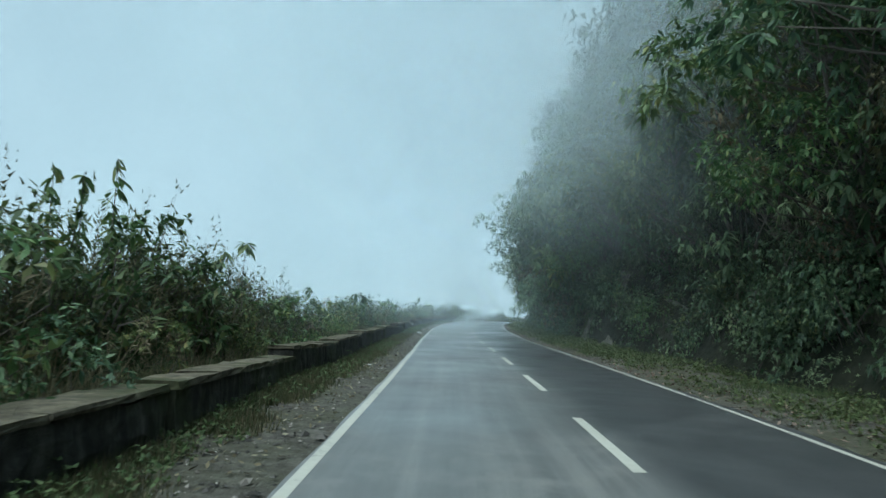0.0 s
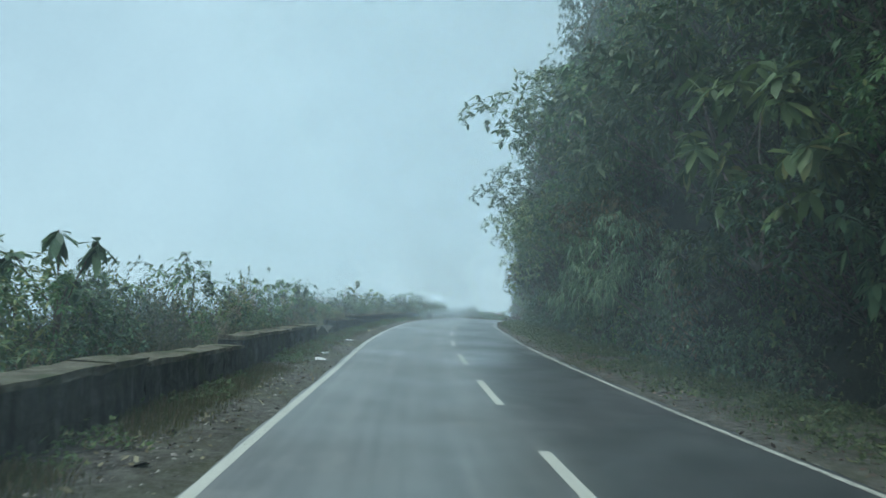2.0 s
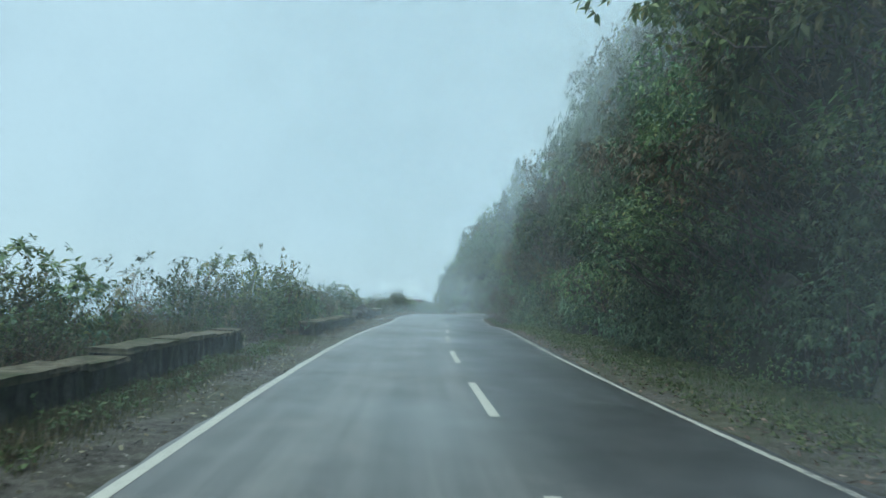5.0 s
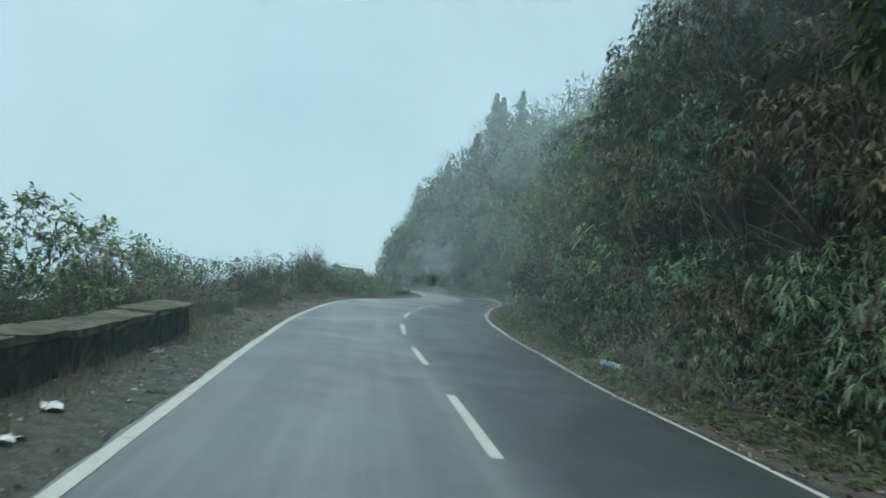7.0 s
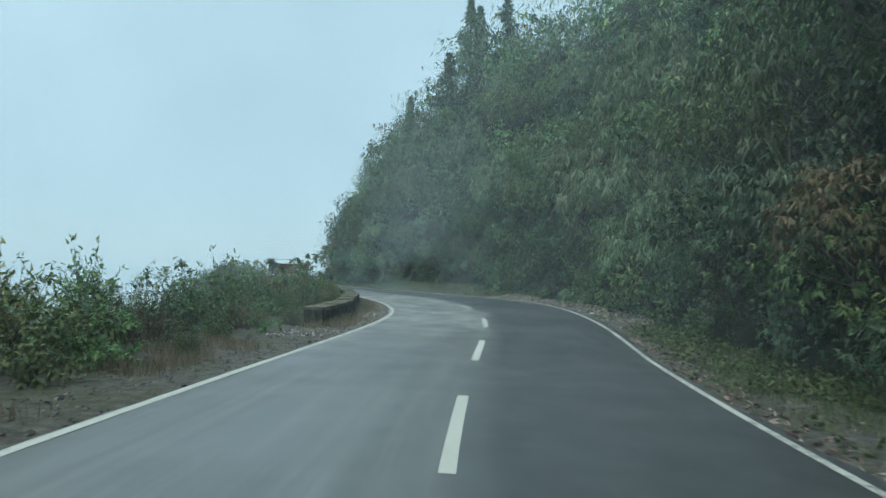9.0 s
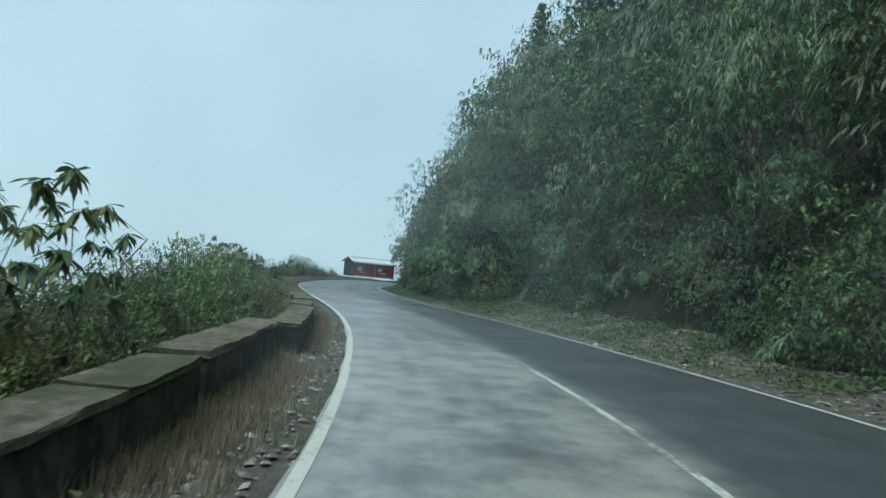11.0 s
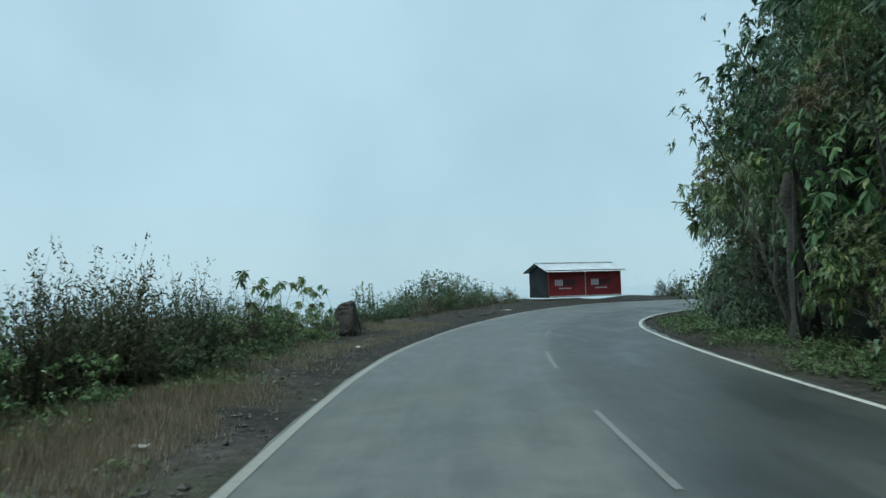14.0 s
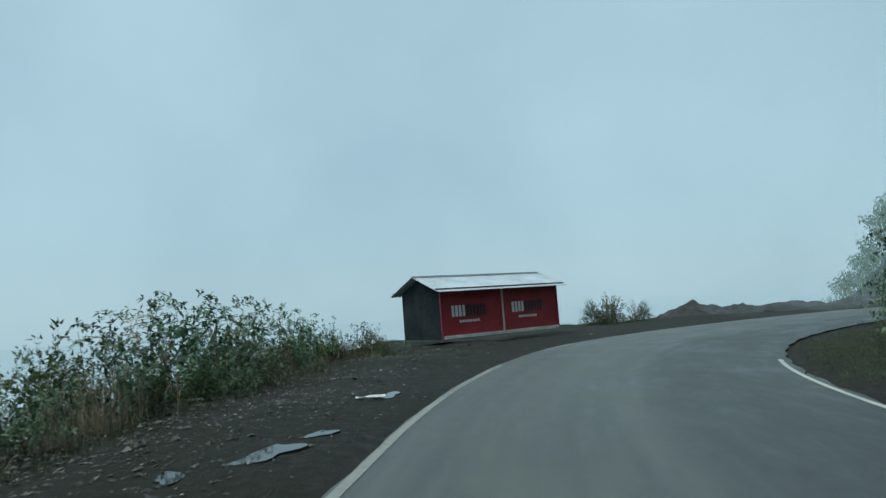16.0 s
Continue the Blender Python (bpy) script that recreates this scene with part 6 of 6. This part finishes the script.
# dead branches tangled on the bank
def dead_branch(seed):
    r = np.random.RandomState(seed)
    verts, faces, sides = [], [], 4
    for _ in range(26):
        p, d = Vector((0, 0, -0.2)), Vector((r.normal(), r.normal() * 0.7, r.uniform(0.3, 1.6))).normalized()
        line = [p]
        for step in range(8):
            p = p + d * r.uniform(0.12, 0.30)
            line.append(p)
            d = (d + Vector((r.normal() * 0.33, r.normal() * 0.33, r.normal() * 0.25 - 0.17))).normalized()
        v, q = tube(line, 0.007, 0.002, sides)
        start = len(verts) - sides if verts else 0
        verts += v[sides:] if verts else v
        faces += [tuple(i if i < sides else i + start for i in face) for face in q if not all(i < sides for i in face)]
    me = mesh_of("dead_branch", verts, faces, TWIG)
    return thing("dead_branch", me, "tangle of bare grey dead branches on the bank", "branch", "dead branches on the bank")


dr = np.random.RandomState(3)
tangles = [dead_branch(301), dead_branch(302), dead_branch(303)]
for s, h in ((109, 0.3), (110.5, 0.5), (111.8, 0.3), (113.0, 0.4), (107, 0.8), (108.5, 3.2), (111, 5.6), (112.5, 6.4), (114.5, 5.2), (116.5, 6.0), (126, 5.5), (128, 5.0), (110, 5.0), (112, 1.0), (113, 4.2), (116, 2.6), (118, 0.9), (121, 4.4), (123, 2.4), (125, 0.7), (127, 3.6), (129.5, 1.6), (132, 3.0), (178, 1.0), (181, 1.4), (97, 3.0), (101, 4.5)):
    foot = np.interp(s, FOOT_AT, FOOT)
    x, y = plan(s, -(foot + float(behind(s, h)) - 2.3))
    xb, yb = plan(s, -(foot + float(behind(s, h))))
    put(tangles[dr.randint(3)], pose(x, y, land_at(xb, yb) + 0.2, dr.normal() * 25, dr.normal() * 25, dr.uniform(0, 360)) @ Matrix.Diagonal((1.2, 1.2, 1.2, 1)))


def cane_spray(seed):
    """Long bare canes arching out from one root."""
    r = np.random.RandomState(seed)
    verts, faces, sides = [], [], 4
    for _ in range(7):
        p, d = Vector((0, 0, -0.3)), Vector((r.normal() * 0.8, r.normal() * 0.8, r.uniform(0.5, 1.3))).normalized()
        line = [p]
        for step in range(9):
            p = p + d * r.uniform(0.3, 0.5)
            line.append(p)
            d = (d + Vector((r.normal() * 0.12, r.normal() * 0.12, -0.2))).normalized()
        v, q = tube(line, 0.008, 0.002, sides)
        start = len(verts) - sides if verts else 0
        verts += v[sides:] if verts else v
        faces += [tuple(i if i < sides else i + start for i in face) for face in q if not all(i < sides for i in face)]
    return thing("cane_spray", mesh_of("cane_spray", verts, faces, TWIG), "spray of long bare dry canes on the bank", "branch", "bare canes on the bank")


canes = [cane_spray(401), cane_spray(402)]
for s, h in ((103, 4.0), (108, 6.0), (112, 3.2), (114, 6.8), (118, 4.8), (121, 7.2), (125, 5.2), (128, 3.4), (133, 5.5), (176, 3.0), (184, 5), (20, 5.5), (52, 4.5)):
    foot = np.interp(s, FOOT_AT, FOOT)
    xb, yb = plan(s, -(foot + float(behind(s, h))))
    x, y = plan(s, -(foot + float(behind(s, h)) - 2.5))
    put(canes[dr.randint(2)], pose(x, y, land_at(xb, yb) + 0.1, dr.normal() * 15, dr.normal() * 15, dr.uniform(0, 360)))


# ---------------------------------------------------------------- drifting mist
def mist_surface(name, amount):
    """Thin mist whose density over the sheet is carried by the first coordinate of its UV map."""
    m, nodes, links, p = shader(name)
    nodes.remove(p)
    at = nodes.new("ShaderNodeTexCoord")
    sep = nodes.new("ShaderNodeSeparateXYZ")
    links.new(at.outputs["UV"], sep.inputs[0])
    wisps = noise_of(nodes, links, at.outputs["Object"], 0.09, 4, 0.55)
    wisps = calc(nodes, links, "MULTIPLY_ADD", wisps, 1.6, 0.05)
    fac = calc(nodes, links, "MULTIPLY", calc(nodes, links, "MULTIPLY", sep.outputs[0], wisps), amount, clamp=True)
    fac = calc(nodes, links, "SMOOTH_MIN", fac, 0.19, 0.06)
    # mist takes its light from above on both faces
    d, t = nodes.new("ShaderNodeBsdfDiffuse"), nodes.new("ShaderNodeBsdfTranslucent")
    for n, z in ((d, 1.0), (t, -1.0)):
        n.inputs["Color"].default_value = (0.64, 0.745, 0.785, 1)
        aim = nodes.new("ShaderNodeCombineXYZ")
        aim.inputs[2].default_value = z
        links.new(aim.outputs[0], n.inputs["Normal"])
    milk = nodes.new("ShaderNodeAddShader")
    links.new(d.outputs[0], milk.inputs[0])
    links.new(t.outputs[0], milk.inputs[1])
    mix = nodes.new("ShaderNodeMixShader")
    links.new(fac, mix.inputs[0])
    links.new(nodes.new("ShaderNodeBsdfTransparent").outputs[0], mix.inputs[1])
    links.new(milk.outputs[0], mix.inputs[2])
    links.new(mix.outputs[0], nodes["Material Output"].inputs["Surface"])
    return m


# the camera's offset along the road, and how the sheets are cut up
CAM_SIDE_AT = [0, 20, 50, 58, 75, 92, 101, 109, 118, 122, 132, 142, 155, 165, 190]
CAM_SIDE = [1.8, 1.6, 0.95, 0.95, 1.65, 1.73, 1.3, 0.45, -0.57, -0.95, -0.33, 0.9, 1.85, 2.2, 1.5]
SIDES = np.array([28, 22, 17, 13, 10, 7.5, 5.5, 4, 2.8, 1.9, 1.2, 0.75, 0.45, 0, -0.45, -0.75, -1.2, -1.9, -2.8, -4, -5.5, -8, -11, -15, -20, -26, -33, -41, -50])
UPS = np.array([-1.5, -0.3, 0.0, 0.3, 0.65, 0.95, 1.2, 1.75, 2.1, 2.5, 3.0, 4, 5.5, 7.5, 10, 13, 17, 22, 28, 35, 43, 52])


def mist(s, material, low=1.0, high=1.0, side=0.06, rise=8.0):
    """A hanging sheet of thin mist across the slope, opened where the camera passes."""
    lane = np.interp(s, CAM_SIDE_AT, CAM_SIDE) + 0.1 * math.sin(s * 5.1)
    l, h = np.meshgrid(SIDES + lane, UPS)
    x, y = plan(s + 1.2 * np.sin(l * 0.3 + s) - 1.2 * math.sin(lane * 0.3 + s), l)
    z = float(f(RZ, s)) + float(f(BANKS, s)) * np.clip(l, -4.5, 4.5) * (h < 3) + h - np.clip(l - 9, 0, None) * 0.8 * (h < 1)
    fade = np.clip((28 - l) / 12, 0, 1) * np.clip((48 + l) / 16, 0, 1) * np.clip((52 - h) / 24, 0, 1)
    # haze put round the camera's line, a thinner layer over the valley edge, and the high mist of the slope
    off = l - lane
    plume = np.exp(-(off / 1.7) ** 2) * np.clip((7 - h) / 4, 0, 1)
    valley = 0.6 * np.clip((off - 2.5) / 4, 0, 1)
    slope = side + (high - side) * np.clip((h - rise) / (1.5 * rise), 0, 1)
    dense = fade * np.maximum(low * np.maximum(plume, valley * np.clip((14 - h) / 8, 0.2, 1)), slope * (0.9 - 0.1 * np.tanh(off / 8)))
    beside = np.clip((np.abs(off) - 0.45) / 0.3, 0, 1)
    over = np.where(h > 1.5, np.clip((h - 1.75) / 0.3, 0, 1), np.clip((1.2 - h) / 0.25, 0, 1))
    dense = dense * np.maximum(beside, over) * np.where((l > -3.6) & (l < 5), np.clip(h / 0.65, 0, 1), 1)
    n, at = len(SIDES), np.arange(l.size).reshape(l.shape)
    faces = []
    for i in range(len(UPS) - 1):
        for j in range(n - 1):
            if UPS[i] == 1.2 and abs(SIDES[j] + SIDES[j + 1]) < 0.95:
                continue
            faces.append((at[i, j], at[i, j + 1], at[i + 1, j + 1], at[i + 1, j]))
    me = mesh_of("mist_bank", np.stack([x, y, z], -1).reshape(-1, 3), faces, material, True)
    layer = me.uv_layers.new(name="density")
    amount = dense.ravel()
    for loop in me.loops:
        layer.data[loop.index].uv = (amount[loop.vertex_index], 0.0)
    return thing("mist_bank", me, "thin white mist drifting along the slope", "mist", kind="stuff")


MIST, THINMIST, VEIL = mist_surface("mist", 0.17), mist_surface("thin_mist", 0.13), mist_surface("faint_mist", 0.07)
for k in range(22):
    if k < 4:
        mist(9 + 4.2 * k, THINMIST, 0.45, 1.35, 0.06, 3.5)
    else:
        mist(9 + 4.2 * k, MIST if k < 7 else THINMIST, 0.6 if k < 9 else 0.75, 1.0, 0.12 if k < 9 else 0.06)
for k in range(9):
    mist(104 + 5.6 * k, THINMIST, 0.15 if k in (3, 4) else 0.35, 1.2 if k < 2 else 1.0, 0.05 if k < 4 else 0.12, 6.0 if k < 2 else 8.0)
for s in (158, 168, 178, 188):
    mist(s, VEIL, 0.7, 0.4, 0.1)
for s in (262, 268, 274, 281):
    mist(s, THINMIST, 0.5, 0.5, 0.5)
